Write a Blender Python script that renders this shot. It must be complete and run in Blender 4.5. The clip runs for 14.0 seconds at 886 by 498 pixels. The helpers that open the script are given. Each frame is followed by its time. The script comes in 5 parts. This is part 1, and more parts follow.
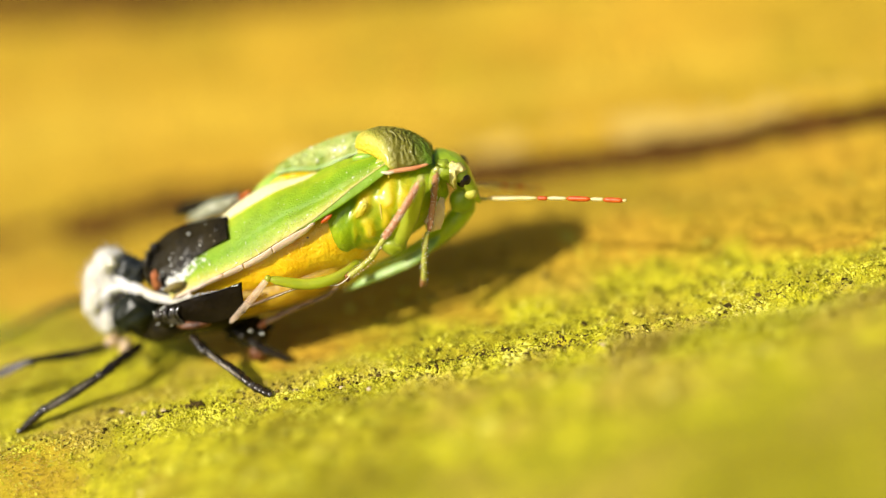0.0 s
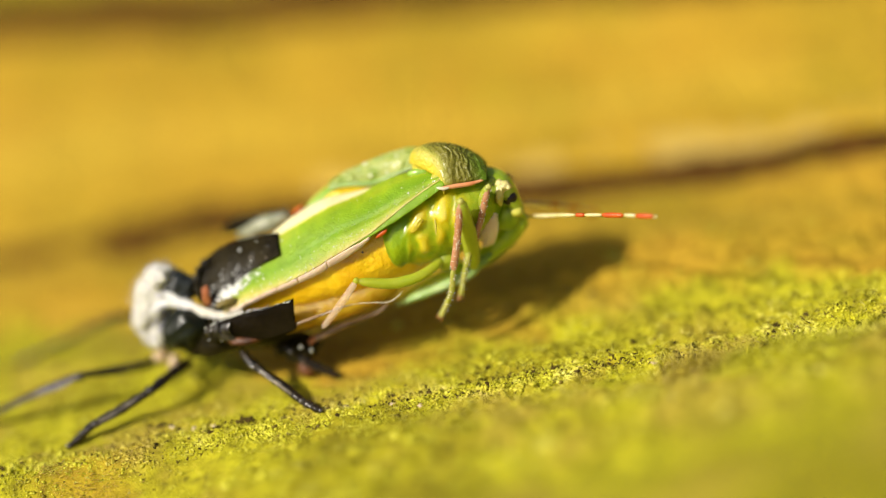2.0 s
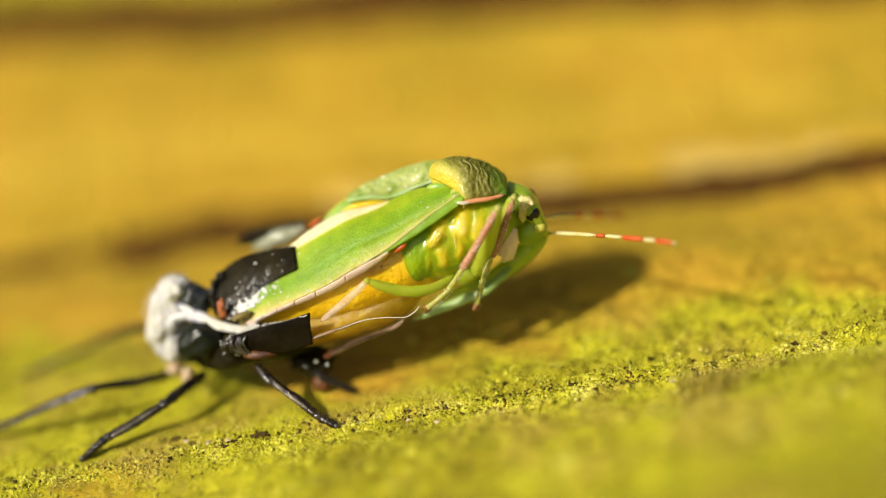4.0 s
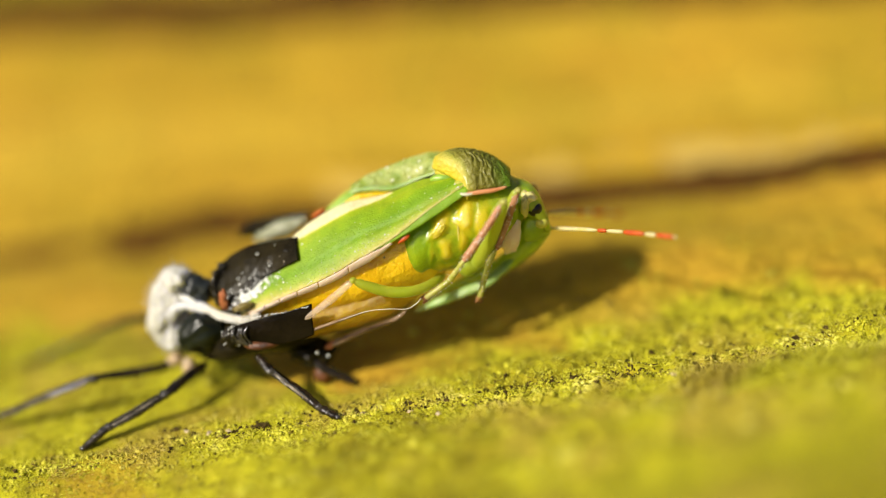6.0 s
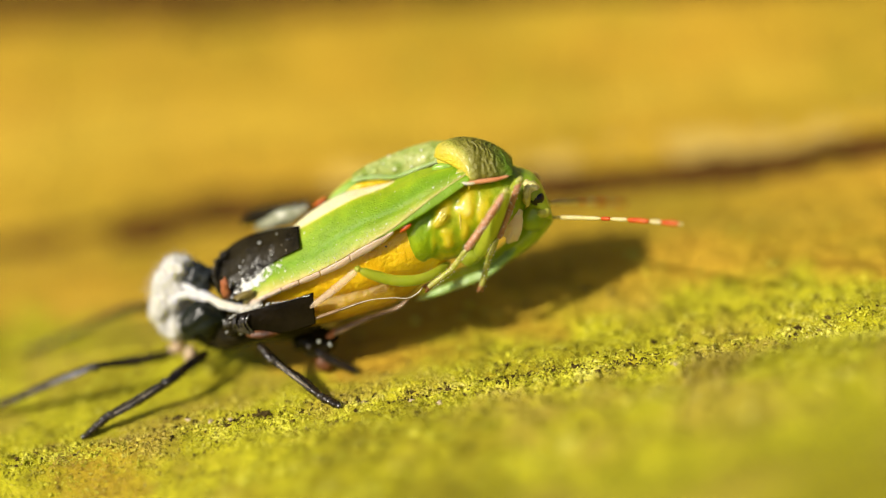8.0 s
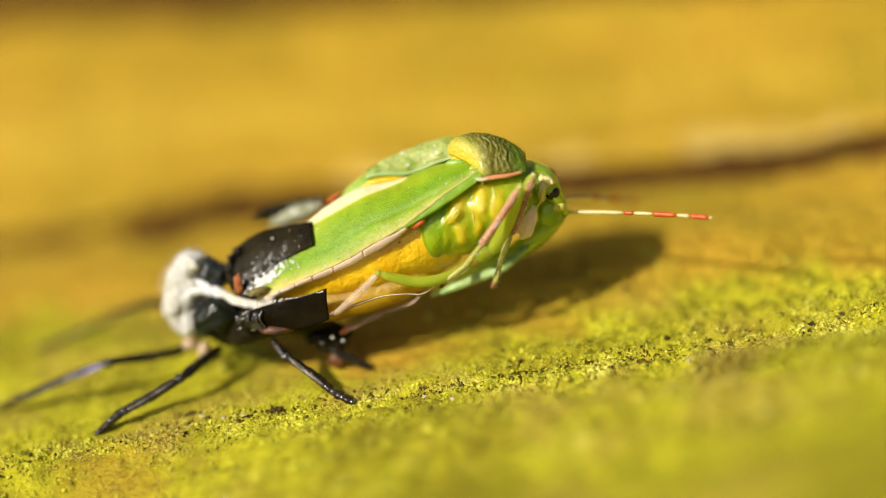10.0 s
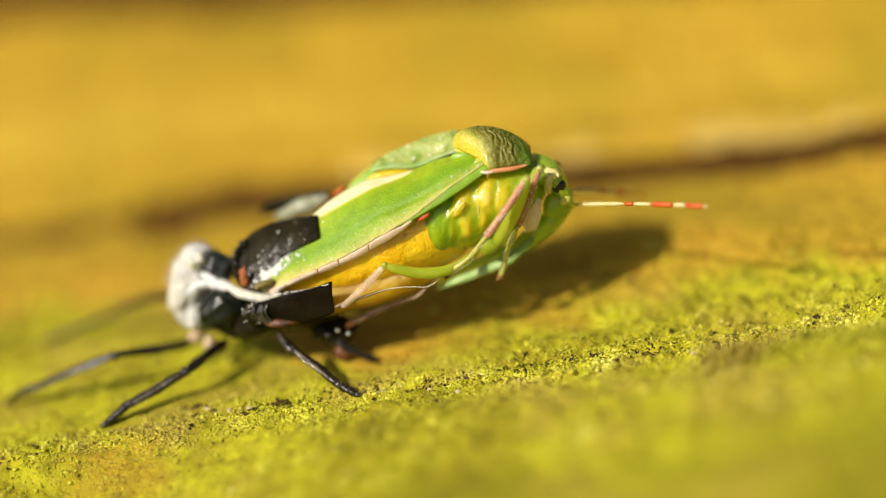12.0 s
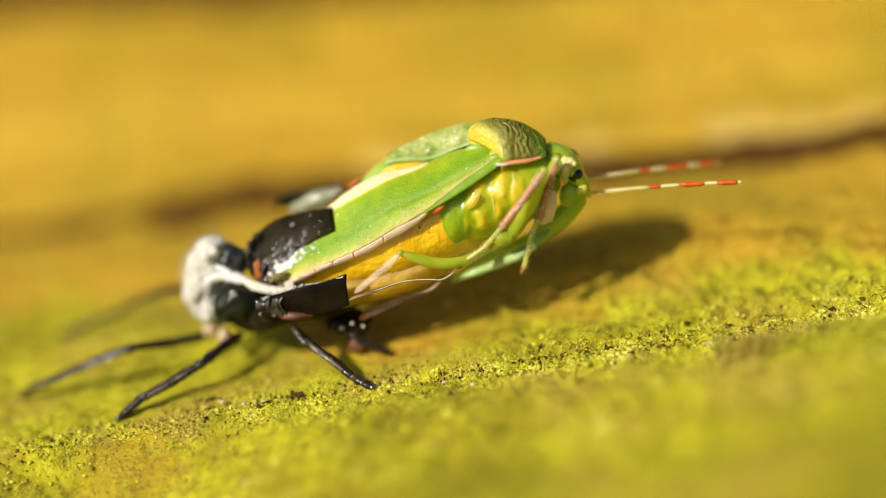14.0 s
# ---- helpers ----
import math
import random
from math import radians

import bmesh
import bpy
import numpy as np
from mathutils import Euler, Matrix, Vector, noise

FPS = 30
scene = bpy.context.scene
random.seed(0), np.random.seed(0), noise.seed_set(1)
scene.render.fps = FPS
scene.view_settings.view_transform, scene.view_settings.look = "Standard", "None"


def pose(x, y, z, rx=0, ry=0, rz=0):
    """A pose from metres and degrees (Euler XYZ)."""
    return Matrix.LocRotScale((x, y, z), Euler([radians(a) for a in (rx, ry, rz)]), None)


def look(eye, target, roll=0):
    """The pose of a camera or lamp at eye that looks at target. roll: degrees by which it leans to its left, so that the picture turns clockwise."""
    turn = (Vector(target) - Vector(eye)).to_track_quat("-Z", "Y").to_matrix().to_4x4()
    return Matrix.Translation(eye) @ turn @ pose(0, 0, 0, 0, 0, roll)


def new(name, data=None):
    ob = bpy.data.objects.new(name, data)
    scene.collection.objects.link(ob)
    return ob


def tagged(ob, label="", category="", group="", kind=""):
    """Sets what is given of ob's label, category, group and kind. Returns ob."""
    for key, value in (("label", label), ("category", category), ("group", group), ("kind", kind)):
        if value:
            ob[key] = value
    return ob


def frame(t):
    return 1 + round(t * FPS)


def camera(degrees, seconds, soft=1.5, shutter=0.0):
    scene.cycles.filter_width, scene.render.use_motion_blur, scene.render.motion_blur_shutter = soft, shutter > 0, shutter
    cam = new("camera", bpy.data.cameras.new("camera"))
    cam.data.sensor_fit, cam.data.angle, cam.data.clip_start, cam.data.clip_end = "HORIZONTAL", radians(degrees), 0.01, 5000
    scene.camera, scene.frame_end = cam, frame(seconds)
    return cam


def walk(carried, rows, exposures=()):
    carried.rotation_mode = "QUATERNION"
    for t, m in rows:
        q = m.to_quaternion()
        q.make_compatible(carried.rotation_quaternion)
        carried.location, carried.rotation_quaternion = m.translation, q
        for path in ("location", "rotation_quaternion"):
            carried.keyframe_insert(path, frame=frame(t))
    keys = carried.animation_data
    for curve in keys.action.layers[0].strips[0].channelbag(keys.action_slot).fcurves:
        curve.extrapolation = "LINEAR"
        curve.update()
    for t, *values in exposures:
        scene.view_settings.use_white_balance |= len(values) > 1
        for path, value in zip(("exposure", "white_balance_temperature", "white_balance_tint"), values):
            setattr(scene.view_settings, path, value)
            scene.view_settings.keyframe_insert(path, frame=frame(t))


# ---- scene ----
# ---------------------------------------------------------------- camera
MM = 0.001
cam = camera(25.0, 14.0, soft=1.1)
cam.data.dof.use_dof = True
cam.data.dof.focus_distance = 0.0793
cam.data.dof.aperture_fstop = 9.0
PATH = [
    (0, 0.003608, -0.069001, 0.038583, 63.415, 11.723, -4.189),
    (0.5, 0.002370, -0.068921, 0.038743, 63.350, 11.439, -4.758),
    (1, 0.002017, -0.068949, 0.038902, 63.404, 11.493, -4.480),
    (1.5, 0.001168, -0.069123, 0.039318, 63.440, 11.393, -4.517),
    (2, 0.000679, -0.069122, 0.039567, 63.688, 11.071, -4.683),
    (2.5, -0.000044, -0.068929, 0.039863, 63.713, 10.797, -4.876),
    (3, -0.000235, -0.068620, 0.040049, 63.838, 10.716, -4.764),
    (5.5, -0.001026, -0.068297, 0.040033, 63.525, 9.949, -5.034),
    (6, -0.001076, -0.068399, 0.039997, 63.597, 9.918, -4.966),
    (6.5, -0.001044, -0.068432, 0.039907, 63.579, 9.875, -4.870),
    (7, -0.000850, -0.068416, 0.039698, 63.627, 9.914, -4.709),
    (7.5, -0.001000, -0.068396, 0.039909, 63.382, 9.825, -4.834),
    (10, -0.000823, -0.068366, 0.039819, 63.349, 10.064, -4.323),
    (10.5, -0.000825, -0.068452, 0.039726, 63.352, 10.054, -4.346),
    (11, -0.000905, -0.068601, 0.039641, 63.382, 9.993, -4.368),
    (11.5, -0.000447, -0.068567, 0.039404, 63.439, 10.232, -3.979),
    (12, -0.000701, -0.068597, 0.039665, 63.341, 10.195, -4.090),
    (12.5, -0.000907, -0.068583, 0.039620, 63.346, 10.215, -4.155),
    (13, -0.000563, -0.068554, 0.039460, 63.426, 10.358, -3.869),
    (13.5, -0.000564, -0.068539, 0.039443, 63.366, 10.426, -3.796),
    (14, -0.000759, -0.068605, 0.039314, 63.424, 10.425, -3.726),
]
walk(cam, [(t, pose(x, y, z, rx, ry, rz)) for t, x, y, z, rx, ry, rz in PATH],
     exposures=[(0.0, 0.31), (0.5, 0.25), (1.0, 0.19), (1.5, 0.14), (2.0, 0.08), (3.0, 0.03), (5.5, 0.02), (14.0, 0.02)])

# ---------------------------------------------------------------- light
SUN_WAY = Vector((0.78, 0.60, -1.0)).normalized()
world = bpy.data.worlds.new("sky")
scene.world = world
world.use_nodes = True
wn = world.node_tree.nodes
sky = wn.new("ShaderNodeTexSky")
sky.sky_type = 'NISHITA'
sky.sun_disc = False
sky.dust_density = 4.0
sky.air_density = 0.7
sky.ozone_density = 0.5
sky.sun_elevation = math.asin(-SUN_WAY.z)
sky.sun_rotation = math.atan2(-SUN_WAY.x, -SUN_WAY.y)
wn["Background"].inputs["Strength"].default_value = 0.064
world.node_tree.links.new(sky.outputs["Color"], wn["Background"].inputs["Color"])
sun_data = bpy.data.lights.new("sun", 'SUN')
sun_data.energy = 4.65
sun_data.angle = radians(0.6)
sun_data.color = (1.0, 0.93, 0.80)
sun = new("sun", sun_data)
sun.matrix_world = look((-0.4, -0.4, 0.5), Vector((-0.4, -0.4, 0.5)) + SUN_WAY)


# ---------------------------------------------------------------- materials
def nodes_of(name):
    m = bpy.data.materials.new(name)
    m.use_nodes = True
    return m, m.node_tree.nodes, m.node_tree.links, m.node_tree.nodes["Principled BSDF"]


def ramp_of(nd, lk, fac, stops):
    r = nd.new("ShaderNodeValToRGB")
    while len(r.color_ramp.elements) < len(stops):
        r.color_ramp.elements.new(0.5)
    for e, (p, c) in zip(r.color_ramp.elements, stops):
        e.position, e.color = p, (*c, 1)
    lk.new(fac, r.inputs["Fac"])
    return r.outputs["Color"]


def noise_of(nd, lk, vec, scale, detail=4.0, rough=0.55):
    n = nd.new("ShaderNodeTexNoise")
    n.inputs["Scale"].default_value, n.inputs["Detail"].default_value = scale, detail
    n.inputs["Roughness"].default_value = rough
    lk.new(vec, n.inputs["Vector"])
    return n.outputs["Fac"]


def mix_of(nd, lk, fac, a, b, blend='MIX'):
    m = nd.new("ShaderNodeMix")
    m.data_type, m.blend_type = 'RGBA', blend
    for sock, v in ((m.inputs[0], fac), (m.inputs[6], a), (m.inputs[7], b)):
        if isinstance(v, (int, float)):
            sock.default_value = v
        elif isinstance(v, tuple):
            sock.default_value = (*v, 1)
        else:
            lk.new(v, sock)
    return m.outputs[2]


def bump_of(nd, lk, bsdf, height, strength, dist):
    b = nd.new("ShaderNodeBump")
    b.inputs["Strength"].default_value, b.inputs["Distance"].default_value = strength, dist
    lk.new(height, b.inputs["Height"])
    lk.new(b.outputs["Normal"], bsdf.inputs["Normal"])


def surface(name, dark, light, scale=900.0, rough=0.45, bump=0.25, bump_scale=None, bump_dist=0.00005,
            speck=None, coat=0.0, sss=0.0, stretch=(1, 1, 1), metal=0.0, spec=0.5, transmit=0.0, alpha=1.0):
    """A mottled surface: two tones at one scale, fine relief at another, optional specks."""
    m, nd, lk, b = nodes_of(name)
    tc = nd.new("ShaderNodeTexCoord")
    mp = nd.new("ShaderNodeMapping")
    mp.inputs["Scale"].default_value = stretch
    lk.new(tc.outputs["Object"], mp.inputs["Vector"])
    v = mp.outputs["Vector"]
    col = ramp_of(nd, lk, noise_of(nd, lk, v, scale, 5.0), [(0.32, dark), (0.68, light)])
    if speck:
        vor = nd.new("ShaderNodeTexVoronoi")
        vor.inputs["Scale"].default_value = speck[1]
        lk.new(v, vor.inputs["Vector"])
        mask = ramp_of(nd, lk, vor.outputs["Distance"], [(speck[2], (1, 1, 1)), (speck[2] + 0.1, (0, 0, 0))])
        col = mix_of(nd, lk, mask, col, speck[0])
    lk.new(col, b.inputs["Base Color"])
    b.inputs["Roughness"].default_value = rough
    b.inputs["Metallic"].default_value = metal
    b.inputs["Specular IOR Level"].default_value = spec
    b.inputs["Coat Weight"].default_value = coat
    b.inputs["Coat Roughness"].default_value = 0.1
    b.inputs["Transmission Weight"].default_value = transmit
    b.inputs["Alpha"].default_value = alpha
    if sss:
        b.inputs["Subsurface Weight"].default_value = sss
        b.inputs["Subsurface Radius"].default_value = (0.0008, 0.0008, 0.0003)
        b.inputs["Subsurface Scale"].default_value = 2.4 if sss > 0.45 else 1.0
    if bump:
        bump_of(nd, lk, b, noise_of(nd, lk, v, bump_scale or scale * 4, 3.0), bump, bump_dist)
    return m


def toned(name, low, high, scale=1500.0, rough=0.4, bump=0.5, bump_scale=5000.0, bump_dist=0.00006, coat=0.2, sss=0.25, pits=0.0):
    """Pigment between stops of the mesh's own tone, with mottling and fine pits."""
    m, nd, lk, b = nodes_of(name)
    tc = nd.new("ShaderNodeTexCoord")
    p = tc.outputs["Object"]
    at = nd.new("ShaderNodeAttribute")
    at.attribute_name = "tone"
    jit = nd.new("ShaderNodeMapRange")
    jit.inputs["To Min"].default_value, jit.inputs["To Max"].default_value = -0.09, 0.09
    lk.new(noise_of(nd, lk, p, scale, 4.0), jit.inputs["Value"])
    add = nd.new("ShaderNodeMath")
    add.operation = 'ADD'
    lk.new(at.outputs["Fac"], add.inputs[0])
    lk.new(jit.outputs["Result"], add.inputs[1])
    col = ramp_of(nd, lk, add.outputs["Value"], low + high)
    mott = ramp_of(nd, lk, noise_of(nd, lk, p, scale * 0.6, 4.0), [(0.3, (0.84, 0.86, 0.8)), (0.7, (1.1, 1.1, 1.1))])
    col = mix_of(nd, lk, 1.0, col, mott, 'MULTIPLY')
    height = noise_of(nd, lk, p, bump_scale, 3.0)
    if pits:
        vor = nd.new("ShaderNodeTexVoronoi")
        vor.inputs["Scale"].default_value = pits
        lk.new(p, vor.inputs["Vector"])
        pit = ramp_of(nd, lk, vor.outputs["Distance"], [(0.12, (0, 0, 0)), (0.42, (1, 1, 1))])
        shade = ramp_of(nd, lk, vor.outputs["Distance"], [(0.12, (1.06, 1.06, 1.3)), (0.30, (1, 1, 1))])
        col = mix_of(nd, lk, 1.0, col, shade, 'MULTIPLY')
        height = mix_of(nd, lk, 0.65, pit, height)
    lk.new(col, b.inputs["Base Color"])
    b.inputs["Roughness"].default_value = rough
    b.inputs["Coat Weight"].default_value = coat
    b.inputs["Coat Roughness"].default_value = 0.2
    b.inputs["Specular IOR Level"].default_value = 0.35
    if sss:
        b.inputs["Subsurface Weight"].default_value = sss
        b.inputs["Subsurface Radius"].default_value = (0.0008, 0.0008, 0.0003)
        b.inputs["Subsurface Scale"].default_value = 2.4 if sss > 0.45 else 1.0
    bump_of(nd, lk, b, height, bump, bump_dist)
    return m


def wood_material():
    """Weathered wood under an uneven coat of algae; the coat's cover comes from the mesh."""
    m, nd, lk, b = nodes_of("mossy_wood")
    tc = nd.new("ShaderNodeTexCoord")
    rot = nd.new("ShaderNodeMapping")
    rot.inputs["Rotation"].default_value = (0, 0, radians(10.8))
    lk.new(tc.outputs["Object"], rot.inputs["Vector"])
    grain = nd.new("ShaderNodeMapping")
    grain.inputs["Scale"].default_value = (0.12, 1.0, 0.6)
    lk.new(rot.outputs["Vector"], grain.inputs["Vector"])
    g = grain.outputs["Vector"]
    p = tc.outputs["Object"]
    wood = ramp_of(nd, lk, noise_of(nd, lk, g, 260.0, 6.0, 0.6),
                   [(0.25, (0.40, 0.240, 0.016)), (0.5, (0.50, 0.325, 0.022)), (0.75, (0.58, 0.400, 0.042))])
    fibre = ramp_of(nd, lk, noise_of(nd, lk, g, 2600.0, 4.0, 0.7), [(0.32, (0.72, 0.66, 0.60)), (0.55, (1.0, 1.0, 1.0)), (0.75, (1.12, 1.12, 1.2))])
    wood = mix_of(nd, lk, 1.0, wood, fibre, 'MULTIPLY')
    broad = ramp_of(nd, lk, noise_of(nd, lk, p, 120.0, 3.0), [(0.33, (0.78, 0.84, 0.60)), (0.5, (0.97, 0.97, 0.85)), (0.67, (1.13, 1.08, 1.10))])
    wood = mix_of(nd, lk, 1.0, wood, broad, 'MULTIPLY')
    moss = ramp_of(nd, lk, noise_of(nd, lk, p, 1500.0, 6.0, 0.65),
                   [(0.28, (0.13, 0.10, 0.008)), (0.42, (0.345, 0.325, 0.010)), (0.60, (0.51, 0.475, 0.014)), (0.8, (0.65, 0.57, 0.05))])
    patch = ramp_of(nd, lk, noise_of(nd, lk, p, 240.0, 5.0), [(0.36, (0.66, 0.60, 0.65)), (0.62, (1.1, 1.1, 1.0))])
    moss = mix_of(nd, lk, 1.0, moss, patch, 'MULTIPLY')
    tan = ramp_of(nd, lk, noise_of(nd, lk, p, 170.0, 4.0, 0.6), [(0.50, (0, 0, 0)), (0.64, (0.8, 0.8, 0.8))])
    moss = mix_of(nd, lk, tan, moss, (0.43, 0.33, 0.035))
    at = nd.new("ShaderNodeAttribute")
    at.attribute_name = "cover"
    edge = nd.new("ShaderNodeMath")
    edge.operation = 'ADD'
    lk.new(at.outputs["Fac"], edge.inputs[0])
    off = nd.new("ShaderNodeMapRange")
    off.inputs["To Min"].default_value, off.inputs["To Max"].default_value = -0.35, 0.35
    lk.new(noise_of(nd, lk, p, 420.0, 5.0), off.inputs["Value"])
    lk.new(off.outputs["Result"], edge.inputs[1])
    mask = ramp_of(nd, lk, edge.outputs["Value"], [(0.34, (0, 0, 0)), (0.66, (1, 1, 1))])
    lk.new(mix_of(nd, lk, mask, wood, moss), b.inputs["Base Color"])
    b.inputs["Roughness"].default_value = 0.85
    b.inputs["Specular IOR Level"].default_value = 0.25
    bump_of(nd, lk, b, noise_of(nd, lk, p, 2600.0, 6.0, 0.7), 0.8, 0.00018)
    return m


def clump_material():
    """Algae crumbs: tone by patches, a little by crumb."""
    m, nd, lk, b = nodes_of("algae_clump")
    tc = nd.new("ShaderNodeTexCoord")
    p = tc.outputs["Object"]
    geo = nd.new("ShaderNodeNewGeometry")
    patch = ramp_of(nd, lk, noise_of(nd, lk, p, 420.0, 5.0, 0.6),
                    [(0.30, (0.24, 0.195, 0.020)), (0.42, (0.43, 0.405, 0.014)), (0.54, (0.58, 0.560, 0.022)), (0.70, (0.72, 0.68, 0.10))])
    tan = ramp_of(nd, lk, noise_of(nd, lk, p, 170.0, 4.0, 0.6), [(0.50, (0, 0, 0)), (0.64, (0.8, 0.8, 0.8))])
    patch = mix_of(nd, lk, tan, patch, (0.44, 0.34, 0.04))
    crumb = ramp_of(nd, lk, geo.outputs["Random Per Island"],
                    [(0.0, (0.20, 0.15, 0.15)), (0.03, (0.35, 0.28, 0.26)), (0.05, (0.78, 0.76, 0.76)), (0.6, (1.0, 1.0, 1.0)), (0.93, (1.20, 1.18, 1.8)), (1.0, (1.3, 1.2, 3.5))])
    lk.new(mix_of(nd, lk, 1.0, patch, crumb, 'MULTIPLY'), b.inputs["Base Color"])
    b.inputs["Roughness"].default_value = 0.5
    b.inputs["Specular IOR Level"].default_value = 0.4
    bump_of(nd, lk, b, noise_of(nd, lk, p, 9000.0, 3.0), 0.6, 0.00004)
    return m


MAT_WOOD = wood_material()
MAT_CLUMP = clump_material()
MAT_CRACK_SHADE = surface("crack_shade", (0.030, 0.013, 0.0025), (0.13, 0.060, 0.010), 500.0, 0.95, 0.6, spec=0.08)
MAT_LIP = surface("tan_splinter", (0.46, 0.31, 0.055), (0.64, 0.46, 0.10), 500.0, 0.85, 0.5)
MAT_CHIP = surface("dark_chip", (0.030, 0.020, 0.006), (0.11, 0.075, 0.020), 1500.0, 0.95, 0.4, spec=0.08)
MAT_GRIT = surface("pale_grit", (0.45, 0.34, 0.20), (0.72, 0.58, 0.42), 2500.0, 0.6, 0.4)
MAT_WING = toned("green_wing", [(0.0, (0.78, 0.56, 0.24)), (0.12, (0.44, 0.45, 0.06)), (0.22, (0.28, 0.40, 0.02))],
                 [(0.38, (0.165, 0.320, 0.005)), (0.58, (0.225, 0.37, 0.007)), (0.70, (0.40, 0.46, 0.010)), (0.76, (0.50, 0.52, 0.03)), (0.84, (0.76, 0.67, 0.26)), (1.0, (0.90, 0.82, 0.46))],
                 2600.0, 0.52, 0.55, 6000.0, 0.00007, 0.0, 0.2, 8500.0)
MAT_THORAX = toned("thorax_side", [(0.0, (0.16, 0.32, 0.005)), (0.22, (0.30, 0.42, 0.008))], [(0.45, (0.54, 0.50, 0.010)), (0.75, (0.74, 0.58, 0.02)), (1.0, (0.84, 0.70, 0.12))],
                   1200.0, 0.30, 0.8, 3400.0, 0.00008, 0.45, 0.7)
MAT_WING_PALE = surface("pale_green_wing", (0.14, 0.34, 0.015), (0.34, 0.52, 0.06), 900.0, 0.4, 0.5, 6000.0, coat=0.3, sss=0.3)
MAT_SCUT = surface("milky_scutellum", (0.23, 0.34, 0.03), (0.52, 0.56, 0.16), 1700.0, 0.35, 1.0, 4200.0, 0.00018, coat=0.4, sss=0.2,
                   speck=((0.78, 0.78, 0.58), 2900.0, 0.12))
MAT_MINT = surface("mint_rim", (0.24, 0.42, 0.08), (0.46, 0.58, 0.26), 1500.0, 0.4, 0.4, 5000.0, coat=0.25, sss=0.3)
MAT_WING_EDGE = surface("yellow_green_edge", (0.42, 0.44, 0.03), (0.62, 0.56, 0.10), 1800.0, 0.5, 0.5, coat=0.05, sss=0.2)
MAT_CREAM = surface("cream_margin", (0.74, 0.66, 0.38), (0.86, 0.80, 0.58), 1200.0, 0.4, 0.3, coat=0.2, sss=0.3)
MAT_PINK = surface("pinkish_margin", (0.88, 0.60, 0.38), (0.96, 0.78, 0.56), 1600.0, 0.4, 0.3, coat=0.2, sss=0.3)
MAT_ABD = surface("orange_abdomen", (0.82, 0.46, 0.004), (0.96, 0.64, 0.014), 800.0, 0.30, 0.9, 4200.0, 0.00012, coat=0.7, sss=0.4)
MAT_BELLY = surface("shaded_ochre_belly", (0.44, 0.25, 0.006), (0.62, 0.39, 0.015), 900.0, 0.5, 0.8, 3600.0, 0.0001, coat=0.1, sss=0.8)
MAT_SWELL = surface("yellow_side", (0.50, 0.42, 0.010), (0.74, 0.56, 0.05), 900.0, 0.25, 0.8, 2900.0, 0.00016, coat=0.8, sss=0.3)
MAT_CREAM_Y = surface("pale_yellow_lobe", (0.62, 0.52, 0.06), (0.80, 0.70, 0.22), 1500.0, 0.3, 0.6, 3500.0, 0.00008, coat=0.35, sss=0.3)
MAT_PRON = toned("olive_pronotum", [(0.0, (0.72, 0.55, 0.03)), (0.14, (0.58, 0.50, 0.07)), (0.28, (0.34, 0.33, 0.04))],
                 [(0.42, (0.21, 0.19, 0.022)), (0.72, (0.165, 0.155, 0.015)), (0.9, (0.11, 0.17, 0.008)), (1.0, (0.12, 0.21, 0.008))],
                 2200.0, 0.45, 0.9, 5200.0, 0.00014, 0.15, 0.1)
MAT_HIND = surface("yellow_hind_edge", (0.52, 0.46, 0.02), (0.74, 0.60, 0.06), 900.0, 0.45, 0.6, 3500.0, 0.00008, coat=0.15, sss=0.3)
MAT_VEIN = surface("cream_vein", (0.46, 0.46, 0.07), (0.68, 0.58, 0.22), 2600.0, 0.4, 0.5, coat=0.2, sss=0.2)
MAT_BEAD = surface("wet_glint", (0.86, 0.86, 0.82), (0.95, 0.95, 0.93), 2000.0, 0.12, 0.0, coat=1.0)
MAT_RED = surface("red_margin", (0.58, 0.17, 0.05), (0.78, 0.40, 0.20), 1500.0, 0.35, 0.3, coat=0.3)
MAT_CHEEK = surface("cream_yellow_cheek", (0.52, 0.46, 0.06), (0.80, 0.70, 0.30), 1400.0, 0.35, 0.6, 3500.0, 0.0001, coat=0.3, sss=0.3)
MAT_HEAD = surface("green_head", (0.22, 0.38, 0.008), (0.42, 0.54, 0.03), 900.0, 0.35, 0.6, 3500.0, coat=0.3, sss=0.8)
MAT_EYE = surface("dark_eye", (0.004, 0.002, 0.002), (0.014, 0.006, 0.004), 3000.0, 0.30, 0.5, 9000.0, 0.00002, coat=0.1)
MAT_LEG = surface("green_leg", (0.27, 0.40, 0.008), (0.46, 0.52, 0.035), 700.0, 0.35, 0.4, coat=0.35, sss=0.5, transmit=0.15)
MAT_TIBIA = surface("reddish_tibia", (0.36, 0.14, 0.055), (0.54, 0.27, 0.14), 2200.0, 0.35, 0.6, 6000.0, coat=0.3, sss=0.2,
                    speck=((0.72, 0.58, 0.40), 5200.0, 0.08))
MAT_TARSUS = surface("pale_green_tarsus", (0.42, 0.46, 0.04), (0.70, 0.66, 0.20), 2600.0, 0.25, 0.6, 5000.0, coat=0.6, sss=0.3, transmit=0.25)
MAT_CLAW = surface("brown_claw", (0.16, 0.06, 0.015), (0.34, 0.15, 0.04), 4000.0, 0.35, 0.2)
MAT_ANT_PALE = surface("pale_antenna", (0.60, 0.49, 0.16), (0.74, 0.65, 0.32), 2500.0, 0.4, 0.3, sss=0.3)
